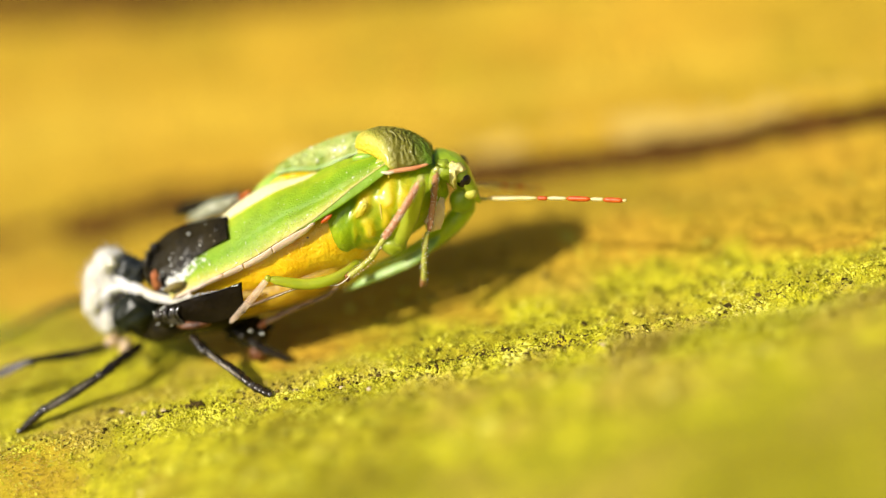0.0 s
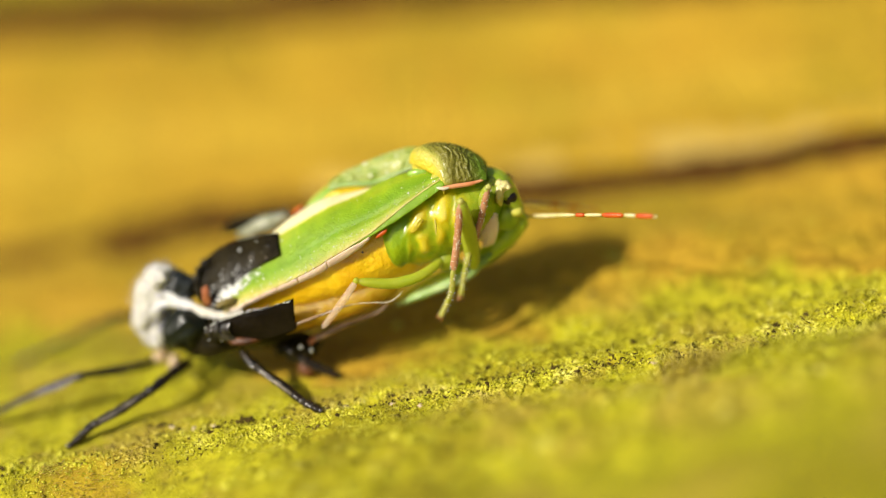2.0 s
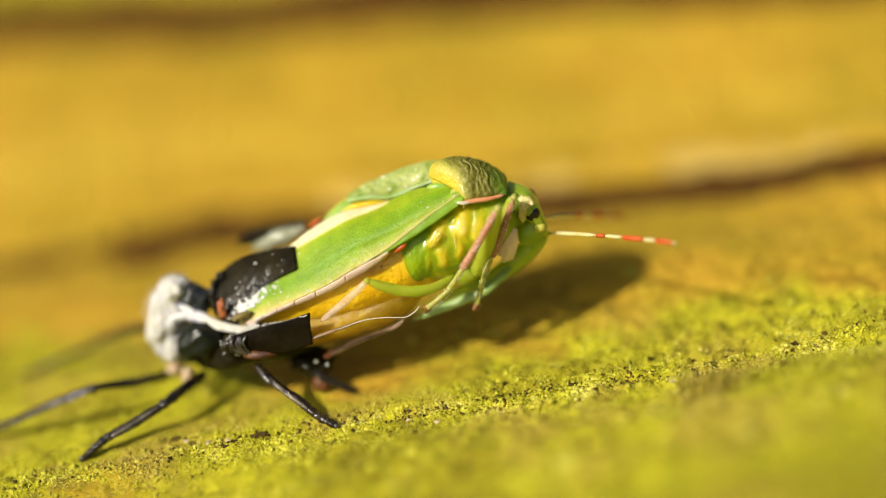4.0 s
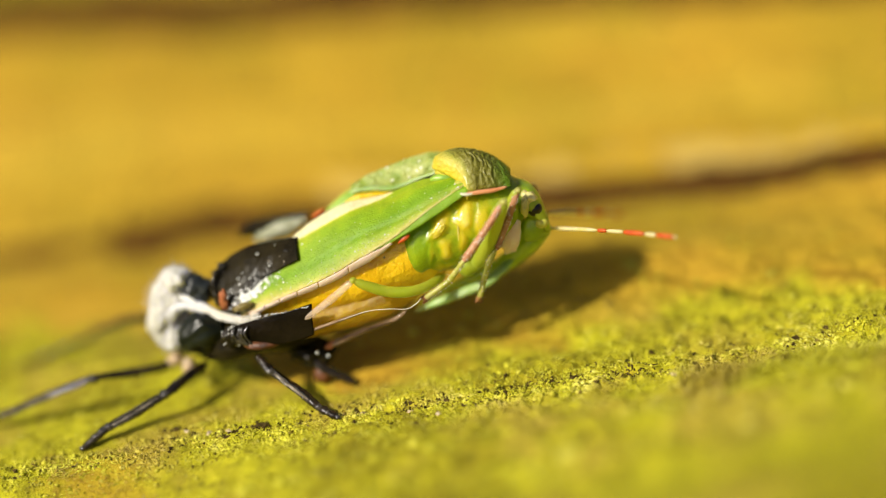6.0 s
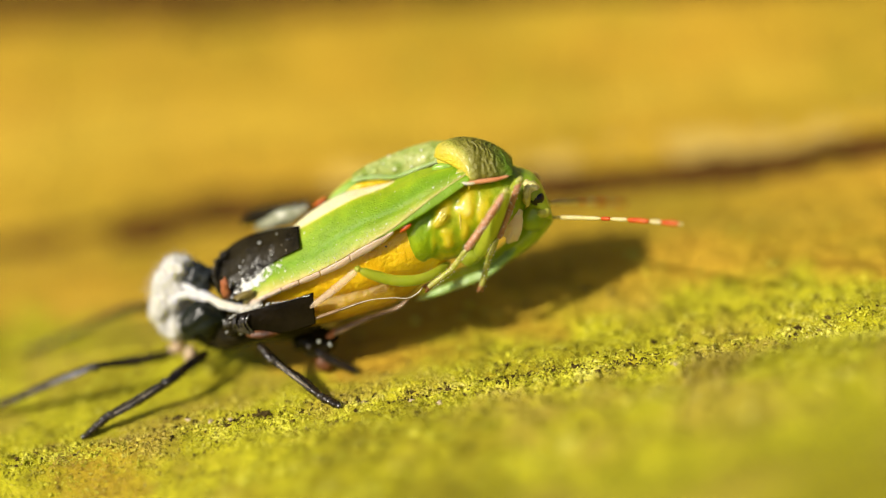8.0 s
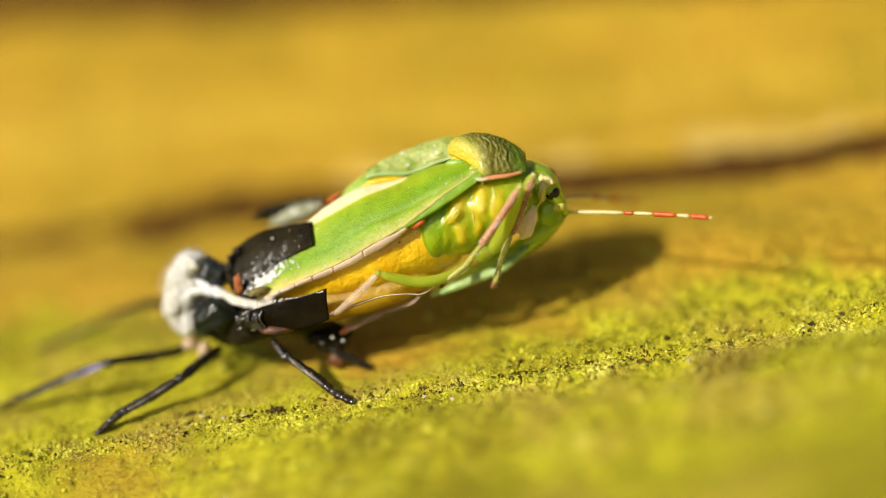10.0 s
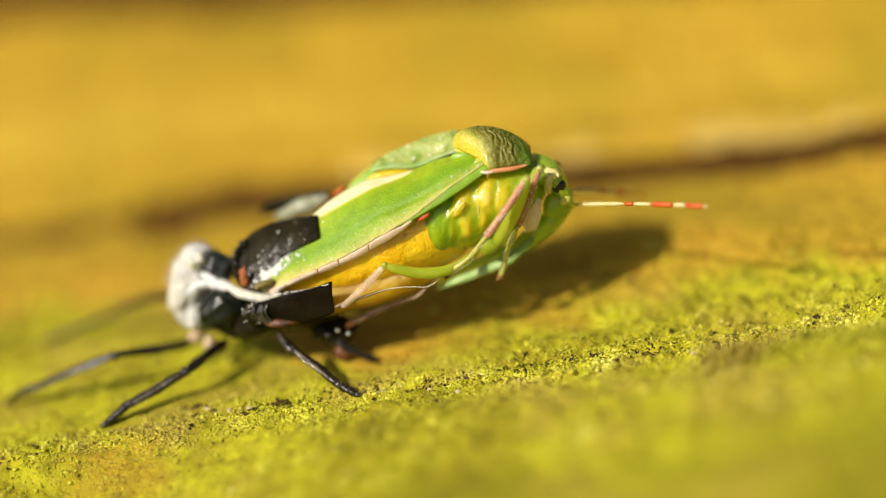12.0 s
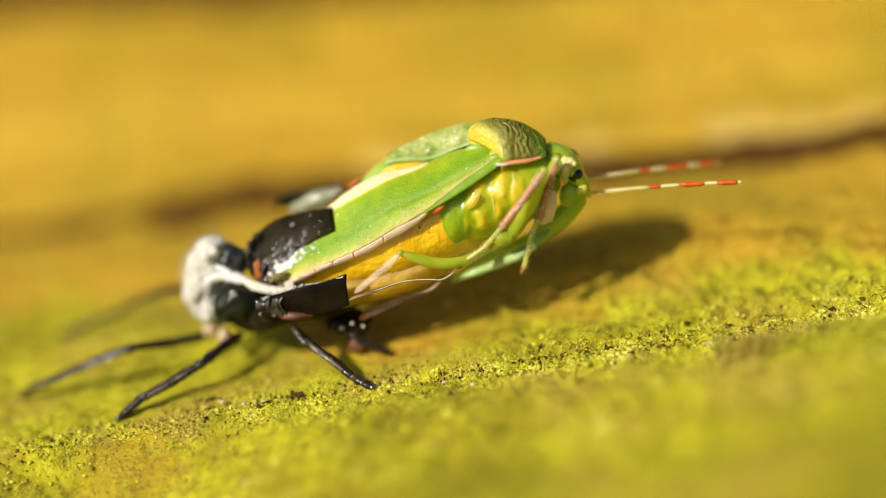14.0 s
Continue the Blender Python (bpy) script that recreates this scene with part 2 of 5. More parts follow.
MAT_ANT_RED = surface("orange_red_antenna", (0.50, 0.060, 0.004), (0.66, 0.13, 0.010), 2500.0, 0.4, 0.3)
MAT_SHELL = surface("black_shell", (0.005, 0.004, 0.0015), (0.030, 0.023, 0.008), 700.0, 0.26, 0.6, 1800.0, 0.00009, coat=0.08, spec=0.12,
                    speck=((0.34, 0.28, 0.20), 2300.0, 0.016))
MAT_PAD = surface("deep_black_pad", (0.003, 0.0022, 0.001), (0.014, 0.010, 0.005), 900.0, 0.24, 0.7, 3000.0, 0.00007, coat=0.05, spec=0.07)
MAT_LOBE = surface("green_black_shell", (0.003, 0.004, 0.002), (0.016, 0.020, 0.010), 700.0, 0.30, 0.5, 2600.0, 0.00008, coat=0.12, spec=0.25)
MAT_WRINKLE = surface("wet_wrinkle", (0.012, 0.010, 0.008), (0.07, 0.06, 0.05), 2600.0, 0.2, 0.8, 4000.0, 0.00008, coat=1.0)
MAT_SHELL_DULL = surface("grey_black_shell", (0.004, 0.006, 0.006), (0.040, 0.046, 0.046), 900.0, 0.42, 0.7, 2600.0, 0.00012, coat=0.1)
MAT_BROWN = surface("brown_shell", (0.05, 0.015, 0.004), (0.19, 0.062, 0.013), 1200.0, 0.5, 0.6, 3000.0, 0.0001, coat=0.08)
MAT_RUST = surface("rusty_red", (0.26, 0.07, 0.02), (0.46, 0.16, 0.06), 1500.0, 0.4, 0.4, coat=0.2)
MAT_OLIVE = surface("olive_shell", (0.10, 0.075, 0.015), (0.26, 0.20, 0.05), 1200.0, 0.3, 0.4, coat=0.3)
MAT_WHITE = surface("white_lining", (0.50, 0.49, 0.44), (0.74, 0.72, 0.66), 1300.0, 0.8, 0.9, 3200.0, 0.0002, sss=0.3)
MAT_STRAND = surface("white_strand", (0.66, 0.66, 0.62), (0.86, 0.86, 0.82), 1300.0, 0.5, 0.7, 3200.0, 0.0001, coat=0.2, sss=0.3)
MAT_GLARE = surface("white_glare", (0.78, 0.80, 0.70), (0.97, 0.97, 0.95), 1300.0, 0.12, 0.5, 3000.0, 0.0001, coat=1.0)
MAT_GLINT = surface("white_flecks_for_glints", (0.80, 0.80, 0.76), (0.92, 0.92, 0.90), 2500.0, 0.5, 0.3)
MAT_FILM = surface("grey_green_film", (0.13, 0.15, 0.06), (0.62, 0.62, 0.44), 700.0, 0.5, 0.6, 2200.0, 0.0001, coat=0.5)
MAT_THREAD = surface("white_thread", (0.70, 0.66, 0.54), (0.84, 0.80, 0.70), 3000.0, 0.35, 0.2, coat=0.3)
MAT_SHEATH = surface("pale_sheath", (0.38, 0.25, 0.14), (0.62, 0.47, 0.31), 1500.0, 0.3, 0.4, coat=0.4, sss=0.3)
MAT_CLEAR = surface("clear_pinkish_skin", (0.70, 0.46, 0.28), (0.88, 0.72, 0.54), 1500.0, 0.25, 0.6, coat=0.4, alpha=0.38)
MAT_BROWNISH = surface("brownish_sheath", (0.14, 0.075, 0.03), (0.32, 0.20, 0.11), 1500.0, 0.4, 0.4, coat=0.3)
MAT_LEGSHELL = surface("black_leg_shell", (0.003, 0.0022, 0.0014), (0.030, 0.020, 0.010), 1500.0, 0.20, 0.9, 3000.0, 0.00016, coat=0.5, spec=0.35, stretch=(0.4, 1, 1))
MAT_LEGGREY = surface("grey_leg_face", (0.03, 0.024, 0.016), (0.45, 0.38, 0.28), 2400.0, 0.3, 0.9, coat=0.4)


# ---------------------------------------------------------------- mesh tools (all in millimetres)
def spline(pts, n):
    """n + 1 points on a smooth curve through pts."""
    p = np.array(pts, float)
    p = np.vstack([2 * p[0] - p[1], p, 2 * p[-1] - p[-2]])
    out = []
    for k in range(n + 1):
        s = k / n * (len(p) - 3)
        i = min(int(s), len(p) - 4)
        t = s - i
        a, b, c, d = p[i:i + 4]
        out.append(0.5 * (2 * b + (c - a) * t + (2 * a - 5 * b + 4 * c - d) * t * t + (3 * b - 3 * c + d - a) * t ** 3))
    return np.array(out)


def mesh_of(verts, faces, at=(0, 0, 0)):
    bm = bmesh.new()
    vs = [bm.verts.new(((v[0] - at[0]) * MM, (v[1] - at[1]) * MM, (v[2] - at[2]) * MM)) for v in verts]
    for f in faces:
        try:
            bm.faces.new([vs[i] for i in f])
        except ValueError:
            pass
    bmesh.ops.recalc_face_normals(bm, faces=bm.faces)
    return bm


def part(name, bm, material, parent=None, label="", at=(0, 0, 0), tones=None):
    """Links a bmesh as one smooth mesh object under a thing or a part; at: its place in the parent, in millimetres."""
    me = bpy.data.meshes.new(name)
    bm.to_mesh(me)
    bm.free()
    me.materials.append(material)
    me.polygons.foreach_set("use_smooth", [True] * len(me.polygons))
    if tones is not None:
        me.attributes.new("tone", 'FLOAT', 'POINT').data.foreach_set("value", tones)
    ob = new(name, me)
    ob.parent = parent
    ob.location = [c * MM for c in at]
    return tagged(ob, label)


def ring_faces(rows, n, closed=True, caps=True):
    f = []
    for i in range(rows - 1):
        for j in range(n if closed else n - 1):
            k = (j + 1) % n
            f.append((i * n + j, i * n + k, (i + 1) * n + k, (i + 1) * n + j))
    if caps and closed:
        f.append(tuple(range(n))[::-1])
        f.append(tuple((rows - 1) * n + j for j in range(n)))
    return f


def tube(pts, radii, at=(0, 0, 0), n=12, steps=24, flat=1.0, jitter=0.0, seed=0):
    """A round limb along a smooth curve, with rounded ends."""
    rng = random.Random(seed)
    c = spline(pts, steps)
    r = np.interp(np.linspace(0, 1, steps + 1), np.linspace(0, 1, len(radii)), radii)
    for e in (0, 1):                                   # round the ends off
        for k, s in enumerate((0.35, 0.75)):
            r[k if not e else -1 - k] *= s
    verts = []
    side = None
    for i in range(steps + 1):
        d = Vector(c[min(i + 1, steps)] - c[max(i - 1, 0)]).normalized()
        if side is None:
            side = d.cross(Vector((0, 0, 1)) if abs(d.z) < 0.9 else Vector((0, 1, 0))).normalized()
        side = (side - d * side.dot(d)).normalized()
        up = d.cross(side)
        for j in range(n):
            a = 2 * math.pi * j / n
            q = r[i] * (1 + jitter * rng.uniform(-1, 1))
            verts.append(Vector(c[i]) + side * (q * math.cos(a)) + up * (q * flat * math.sin(a)))
    return mesh_of(verts, ring_faces(steps + 1, n), at)


def loft(stations, at=(0, 0, 0), n=28, steps=30, bulge=None):
    """A body through stations (x, y, z, half width, half height), lying along x."""
    s = spline(stations, steps)
    verts = []
    for i, (x, y, z, w, h) in enumerate(s):
        w, h = max(w, 0.02), max(h, 0.02)
        for j in range(n):
            a = 2 * math.pi * j / n
            k = 1 + (bulge(i / steps, a) if bulge else 0)
            verts.append((x, y + w * k * math.cos(a), z + h * k * math.sin(a)))
    return mesh_of(verts, ring_faces(steps + 1, n), at)


def sheet(fn, nu, nv, thick, at=(0, 0, 0)):
    """A sheet with thickness over fn(u, v), u and v from 0 to 1."""
    p = np.array([[fn(i / nu, j / nv) for j in range(nv + 1)] for i in range(nu + 1)], float)
    du = np.gradient(p, axis=0)
    dv = np.gradient(p, axis=1)
    nrm = np.cross(du, dv)
    nrm /= np.maximum(np.linalg.norm(nrm, axis=2, keepdims=True), 1e-9)
    low = p - nrm * thick
    m = nv + 1
    k = (nu + 1) * m
    verts = np.vstack([p.reshape(-1, 3), low.reshape(-1, 3)])
    faces = []
    for i in range(nu):
        for j in range(nv):
            a = i * m + j
            faces.append((a, a + 1, a + m + 1, a + m))
            faces.append((k + a, k + a + m, k + a + m + 1, k + a + 1))
    rim = [i * m for i in range(nu + 1)] + [nu * m + j for j in range(1, m)] + [i * m + nv for i in range(nu - 1, -1, -1)] + [j for j in range(nv - 1, 0, -1)]
    for a, b in zip(rim, rim[1:] + rim[:1]):
        faces.append((a, b, k + b, k + a))
    return mesh_of(verts, faces, at)


def lump(c, r, at=(0, 0, 0), rough=0.12, seed=0, sub=3, turn=(0, 0, 0), freq=1.6):
    """An uneven rounded body."""
    bm = bmesh.new()
    bmesh.ops.create_icosphere(bm, subdivisions=sub, radius=1.0)
    e = Euler([radians(a) for a in turn]).to_matrix()
    for v in bm.verts:
        k = 1 + rough * noise.fractal(v.co * freq + Vector((seed * 7.3, seed * 1.7, seed)), 1.0, 2.0, 4)
        q = e @ Vector((v.co.x * r[0] * k, v.co.y * r[1] * k, v.co.z * r[2] * k))
        v.co = (Vector(c) - Vector(at) + q) * MM
    return bm


def blisters(spots, seed, flat=0.6):
    """Small uneven wet blisters at (place, size), as one mesh."""
    bm = bmesh.new()
    bmesh.ops.create_icosphere(bm, subdivisions=2, radius=1.0)
    base, tri = [v.co.copy() for v in bm.verts], [[v.index for v in f.verts] for f in bm.faces]
    bm.free()
    rng = random.Random(seed)
    verts, faces = [], []
    for o, r in spots:
        e = Euler((rng.uniform(-0.5, 0.5), rng.uniform(-0.5, 0.5), rng.uniform(0, 3))).to_matrix()
        n, w, off = len(verts), rng.uniform(0.7, 1.6), Vector((rng.uniform(0, 9), rng.uniform(0, 9), 0))
        for c in base:
            k = 1 + 0.35 * noise.noise(c * 1.4 + off)
            verts.append(Vector(o) + e @ Vector((c.x * r * w * k, c.y * r * k, c.z * r * flat * k)))
        faces += [tuple(n + i for i in f) for f in tri]
    return verts, faces


def thing(name, base, label, category, group=""):
    ob = new(name)
    ob.location = [c * MM for c in base]
    ob.empty_display_size = 0.002
    return tagged(ob, label, category, group)


# ---------------------------------------------------------------- ground
TABLES = {}


def value_noise(x, y, seed):
    """Smooth value noise on arrays, about -1 to 1."""
    if seed not in TABLES:
        TABLES[seed] = np.random.RandomState(seed).rand(256, 256) * 2 - 1
    t = TABLES[seed]
    xi, yi = np.floor(x).astype(int), np.floor(y).astype(int)
    fx, fy = x - xi, y - yi
    fx, fy = fx * fx * (3 - 2 * fx), fy * fy * (3 - 2 * fy)
    a, b = t[xi & 255, yi & 255], t[(xi + 1) & 255, yi & 255]
    c, d = t[xi & 255, (yi + 1) & 255], t[(xi + 1) & 255, (yi + 1) & 255]
    return (a * (1 - fx) + b * fx) * (1 - fy) + (c * (1 - fx) + d * fx) * fy


def octaves(x, y, seed, n=4, gain=0.5):
    return sum(value_noise(x * 2 ** k, y * 2 ** k, seed + k) * gain ** k for k in range(n))


def step(a, b, x):
    t = np.clip((x - a) / (b - a), 0, 1)
    return t * t * (3 - 2 * t)


def crack_line(x):
    return 18.5 - 0.193 * x + 0.35 * value_noise(x * 0.22, x * 0 + 3.3, 41) + 1.5 * np.exp(-((x + 10.0) / 5.5) ** 2) * step(-18, -13.5, x)


def gap_line(x):
    return 37.9 - 0.31 * (x + 5.0)


def streak_line(x):
    """A thin weathered streak along the wood."""
    return 0.35 - 0.035 * x + 0.45 * value_noise(x * 0.28, x * 0 + 1.7, 87) + 0.75 * (1 - step(-12.5, -8, x))


def crack_open(x):
    """How wide the crack gapes along its length, 0 to 1."""
    gape = np.clip(0.80 + 0.6 * value_noise(x * 0.21 + 0.35, x * 0 + 8.5, 47) + 0.35 * np.exp(-((x + 10) / 9) ** 2), 0.15, 1.15) + 0.15 * step(-13.5, -11, x) * (1 - step(-4, -1, x))
    gape = gape + 0.18 * np.exp(-((x + 14.2) / 0.9) ** 2) + 0.18 * np.exp(-((x + 11.6) / 0.8) ** 2)
    gape = gape + 0.45 * np.exp(-((x - 4.6) / 2.2) ** 2)
    gape = gape * (1 - 0.13 * step(-15.5, -13, x) * (1 - step(-5, 0, x)))
    end = step(-17.2, -16.4, x)
    return gape * end + (1 - end) * (0.12 + 0.35 * np.exp(-((x + 20.5) / 1.2) ** 2))


def ground_height(x, y, open_cracks=True):
    """Height of the wood in mm."""
    near = np.exp(-(np.abs(x) / 60) ** 4 - (np.abs(y) / 80) ** 4)
    g, a = y + 0.193 * x, x - 0.193 * y
    h = 0.30 * octaves(a * 0.05, g * 0.22, 11, 4)
    h = h + near * (0.13 * octaves(a * 0.5, g * 0.9, 21, 3) + 0.135 * octaves(x * 2.2, y * 2.6, 31, 3, 0.6))
    h = h + 0.17 * np.exp(-((y - 0.5) / 3.0) ** 2) * (np.abs(octaves(x * 1.9, y * 2.3, 35, 2)) - 0.3) * near
    h = h - 0.60 * np.exp(-((y - 0.6) / 3.2) ** 2) * step(2, 15, x) - 0.15 * np.exp(-((y - 6.5) / 3.0) ** 2) * (1 - step(-8, -2, x))
    h = h * (0.35 + 0.65 * step(6, 16, np.hypot(x + 10, (y - 3) * 1.6)))
    left = 1 - step(-17, -9, x)
    h = h + left * np.where(y < -0.3, np.maximum((y + 0.3) * 0.9, -5.0), 0) * step(-25, -18, x)
    h = h - 0.14 * np.exp(-((y - streak_line(x)) / 0.30) ** 2) * near
    h = h + 0.75 * np.exp(-((x - 5.2) / 9.9) ** 4) * step(3.2, 7.0, y) * (1 - step(7.2, 12.2, y))
    far = np.maximum(y - crack_line(x) - 1.5, 0)
    h = h + 0.36 * np.minimum(far * far / (far + 1.5), 60)
    front = np.maximum(-y - 0.8, 0)
    front = np.minimum(front * front / (front + 1.0), 24) * (1 - 0.35 * step(24, 60, front))
    h = h + (0.17 + 0.06 * step(0, 10, x)) * front * step(-15, -5, x)
    if not open_cracks:
        return h
    d = (y - crack_line(x)) / (0.25 + 0.75 * crack_open(x))
    h = h - 1.8 * np.exp(-(d / 1.65) ** 4) * near + 0.45 * np.exp(-((d - 2.8) / 1.0) ** 2) * near
    d2 = y - gap_line(x)
    h = h - 3.5 * np.exp(-(d2 / 2.2) ** 6) * np.exp(-(np.abs(x) / 120) ** 4)
    return h


def cover_of(x, y):
    """How much of the wood the algae cover."""
    reach = 3.3 + 9.5 * (1 - step(-18, -6, x)) - 0.4 * step(6, 13, x)
    c = 0.85 - 0.70 * step(-2.4, 2.8, y - reach + 2.2 * octaves(x * 0.17, y * 0.17, 61, 3))
    c = c + 0.04 * np.exp(-((x - 15) / 4) ** 2 - ((y - 8) / 3) ** 2)
    c = c - 0.38 * np.exp(-((x + 16.2) / 2.4) ** 4 - ((y + 0.7) / 1.9) ** 4)
    c = c - 0.27 * np.exp(-((y - streak_line(x)) / 0.42) ** 2) * np.clip(0.55 + 0.9 * octaves(x * 0.35, y * 0 + 2.2, 83, 2), 0, 1)
    c = c + 0.20 * step(0.0, 0.8, octaves(x * 0.10, y * 0.07, 71, 3)) * step(12, 18, y)
    c = c + 0.9 * step(2.4, 3.4, y - gap_line(x))
    inner = np.exp(-(np.hypot(x, y - 25) / 95) ** 6)
    return c * inner + (1 - inner) * (0.40 + 0.45 * octaves(x * 0.012, y * 0.02, 73, 4))


def axis_steps(fine, lo, hi, mid, far):
    """Grid lines: fine between lo and hi, coarser outwards to far."""
    v = list(np.arange(lo, hi, fine))
    s, q = fine, lo
    while q > -far:
        s *= 1.12 if q > -mid else 1.5
        q -= s
        v.insert(0, q)
    s, q = fine, v[-1]
    while q < far:
        s = min(s * 1.12, 0.6) if q < mid else s * 1.5
        q += s
        v.append(q)
    return np.array(v)


def grid_mesh(name, xs, ys, height, material, cover=None):
    gx, gy = np.meshgrid(xs, ys, indexing="ij")
    gz = height(gx, gy)
    co = np.stack([gx, gy, gz], axis=2).reshape(-1, 3) * MM
    nx, ny = len(xs), len(ys)
    i = (np.arange(nx - 1)[:, None] * ny + np.arange(ny - 1)[None, :]).ravel()
    quads = np.stack([i, i + ny, i + ny + 1, i + 1], axis=1)
    me = bpy.data.meshes.new(name)
    me.vertices.add(len(co))
    me.vertices.foreach_set("co", co.ravel())
    me.loops.add(quads.size)
    me.loops.foreach_set("vertex_index", quads.ravel())
    me.polygons.add(len(quads))
    me.polygons.foreach_set("loop_start", np.arange(len(quads)) * 4)
    me.update(calc_edges=True)
    me.polygons.foreach_set("use_smooth", np.ones(len(quads), bool))
    if cover is not None:
        at = me.attributes.new("cover", 'FLOAT', 'POINT')
        at.data.foreach_set("value", cover(gx, gy).ravel())
    me.materials.append(material)
    me.validate()
    return new(name, me)


def build_ground():
    xs = axis_steps(0.13, -26, 24, 70, 2500)
    ys = axis_steps(0.10, -7, 8, 75, 2500)
    tagged(grid_mesh("ground", xs, ys, ground_height, MAT_WOOD, cover_of),
           "weathered ochre wood with cracks and yellow-green algae", "wood", kind="structure")


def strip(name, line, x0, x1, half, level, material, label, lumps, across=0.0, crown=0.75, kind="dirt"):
    """A lumpy strip along a crack; the dark ones paint in its shade."""
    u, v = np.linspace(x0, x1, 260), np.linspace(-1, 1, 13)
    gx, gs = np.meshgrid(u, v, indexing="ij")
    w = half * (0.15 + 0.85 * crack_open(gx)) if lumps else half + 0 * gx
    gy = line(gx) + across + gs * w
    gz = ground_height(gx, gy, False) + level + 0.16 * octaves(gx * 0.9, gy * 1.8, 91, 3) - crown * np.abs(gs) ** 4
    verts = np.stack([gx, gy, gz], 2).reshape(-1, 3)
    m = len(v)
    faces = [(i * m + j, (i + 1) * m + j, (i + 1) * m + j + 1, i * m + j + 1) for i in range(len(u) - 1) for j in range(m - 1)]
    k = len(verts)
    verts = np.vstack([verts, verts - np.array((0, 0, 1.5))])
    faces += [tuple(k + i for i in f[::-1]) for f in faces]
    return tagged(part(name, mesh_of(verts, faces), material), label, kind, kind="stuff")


def build_cracks():
    # Dark strips put the shade inside crack and gap into colour.
    strip("crack_shade", crack_line, -48, 48, 2.0, 0.08, MAT_CRACK_SHADE, "dark brown strip painted in as the shade inside a wood crack", True)
    strip("gap_shade", gap_line, -70, 60, 2.2, 0.12, MAT_CRACK_SHADE, "dark brown strip painted in as the shade in a wide wood gap", False)
    strip("splinter_edge", crack_line, -6, 48, 0.75, 0.35, MAT_LIP, "greyish beige splintered edge along the wood crack", True, 2.5, 0.9, "splinters")


def scatter(name, count, area, size, material, label, seed, flatness=0.75, fine=False, dense=None, spread=0.34, clump=0.25):
    """Many small uneven clumps on the wood, as one mesh."""
    rng = np.random.RandomState(seed)
    bm = bmesh.new()
    bmesh.ops.create_icosphere(bm, subdivisions=1, radius=1.0)
    if fine:
        bm.free()
        bm = bmesh.new()
        top = [bm.verts.new(q) for q in ((1, 0, 0), (-0.5, 0.87, 0), (-0.5, -0.87, 0), (0.2, 0.1, 0.9), (-0.2, -0.1, -0.9))]
        for a in range(3):
            b = (a + 1) % 3
            bm.faces.new((top[a], top[b], top[3]))
            bm.faces.new((top[b], top[a], top[4]))
        bm.verts.index_update()
    base = np.array([v.co for v in bm.verts])
    tri = np.array([[v.index for v in f.verts] for f in bm.faces])
    bm.free()
    x = rng.uniform(area[0], area[1], count * 2)
    y = rng.uniform(area[2], area[3], count * 2)
    keep = octaves(x * 0.55, y * 0.8, seed + 5, 3) + 0.8 * octaves(x * 2.1, y * 2.6, seed + 15, 2) + rng.uniform(-0.4, 0.4, count * 2) > clump - 0.5
    if dense:
        keep &= dense(x, y) > rng.rand(count * 2)
    x, y = x[keep][:count], y[keep][:count]
    k = len(x)
    r = size * np.minimum(np.exp(rng.normal(0, spread, k)), 2.4)
    jit = 1 + (0.55 if fine else 0.45) * rng.uniform(-1, 1, (k, len(base), 1))
    sc = np.stack([r * rng.uniform(0.7, 2.0 if fine else 1.4, k), r * rng.uniform(0.6, 1.2, k), r * flatness * rng.uniform(0.5, 1.4, k)], 1)
    v = base[None] * jit * sc[:, None, :]
    ang, tip = rng.uniform(0, 2 * np.pi, (k, 1)), rng.normal(0, 0.6 if fine else 0.2, (k, 1))
    vx, vz = v[:, :, 0] * np.cos(tip) - v[:, :, 2] * np.sin(tip), v[:, :, 0] * np.sin(tip) + v[:, :, 2] * np.cos(tip)
    v = np.stack([vx * np.cos(ang) - v[:, :, 1] * np.sin(ang), vx * np.sin(ang) + v[:, :, 1] * np.cos(ang), vz], 2)
    v[:, :, 0] += x[:, None]
    v[:, :, 1] += y[:, None]
    v[:, :, 2] += (ground_height(x, y) + sc[:, 2] * (0.12 if fine else 0.25))[:, None]
    f = tri[None] + (np.arange(k) * len(base))[:, None, None]
    me = bpy.data.meshes.new(name)
    co = v.reshape(-1, 3) * MM
    idx = f.reshape(-1)
    me.vertices.add(len(co))
    me.vertices.foreach_set("co", co.ravel())
    me.loops.add(len(idx))
    me.loops.foreach_set("vertex_index", idx)
    me.polygons.add(len(idx) // 3)
    me.polygons.foreach_set("loop_start", np.arange(len(idx) // 3) * 3)
    me.update(calc_edges=True)
    me.polygons.foreach_set("use_smooth", np.full(len(idx) // 3, not fine))
    me.materials.append(material)
    me.validate()
    return tagged(new(name, me), label, "algae", kind="stuff")


# ---------------------------------------------------------------- shield bug
BUG = (-3.0, 4.6, 0.0)


def rel(p):
    return tuple(p[i] - BUG[i] for i in range(3))


def bug_part(name, bm_fn, material, parent, label="", pivot=None, tones=None):
    """A part built about its pivot in the bug's space."""
    pv = pivot or BUG
    return part(name, bm_fn(pv), material, parent, label, rel(pv), tones)


COSTA = [(-9.45, 3.55, 3.72), (-7.67, 3.0, 4.48), (-5.72, 2.7, 5.11), (-4.23, 2.6, 5.72), (-2.79, 2.6, 6.17), (-1.33, 2.8, 6.64), (0.41, 3.2, 7.33)]
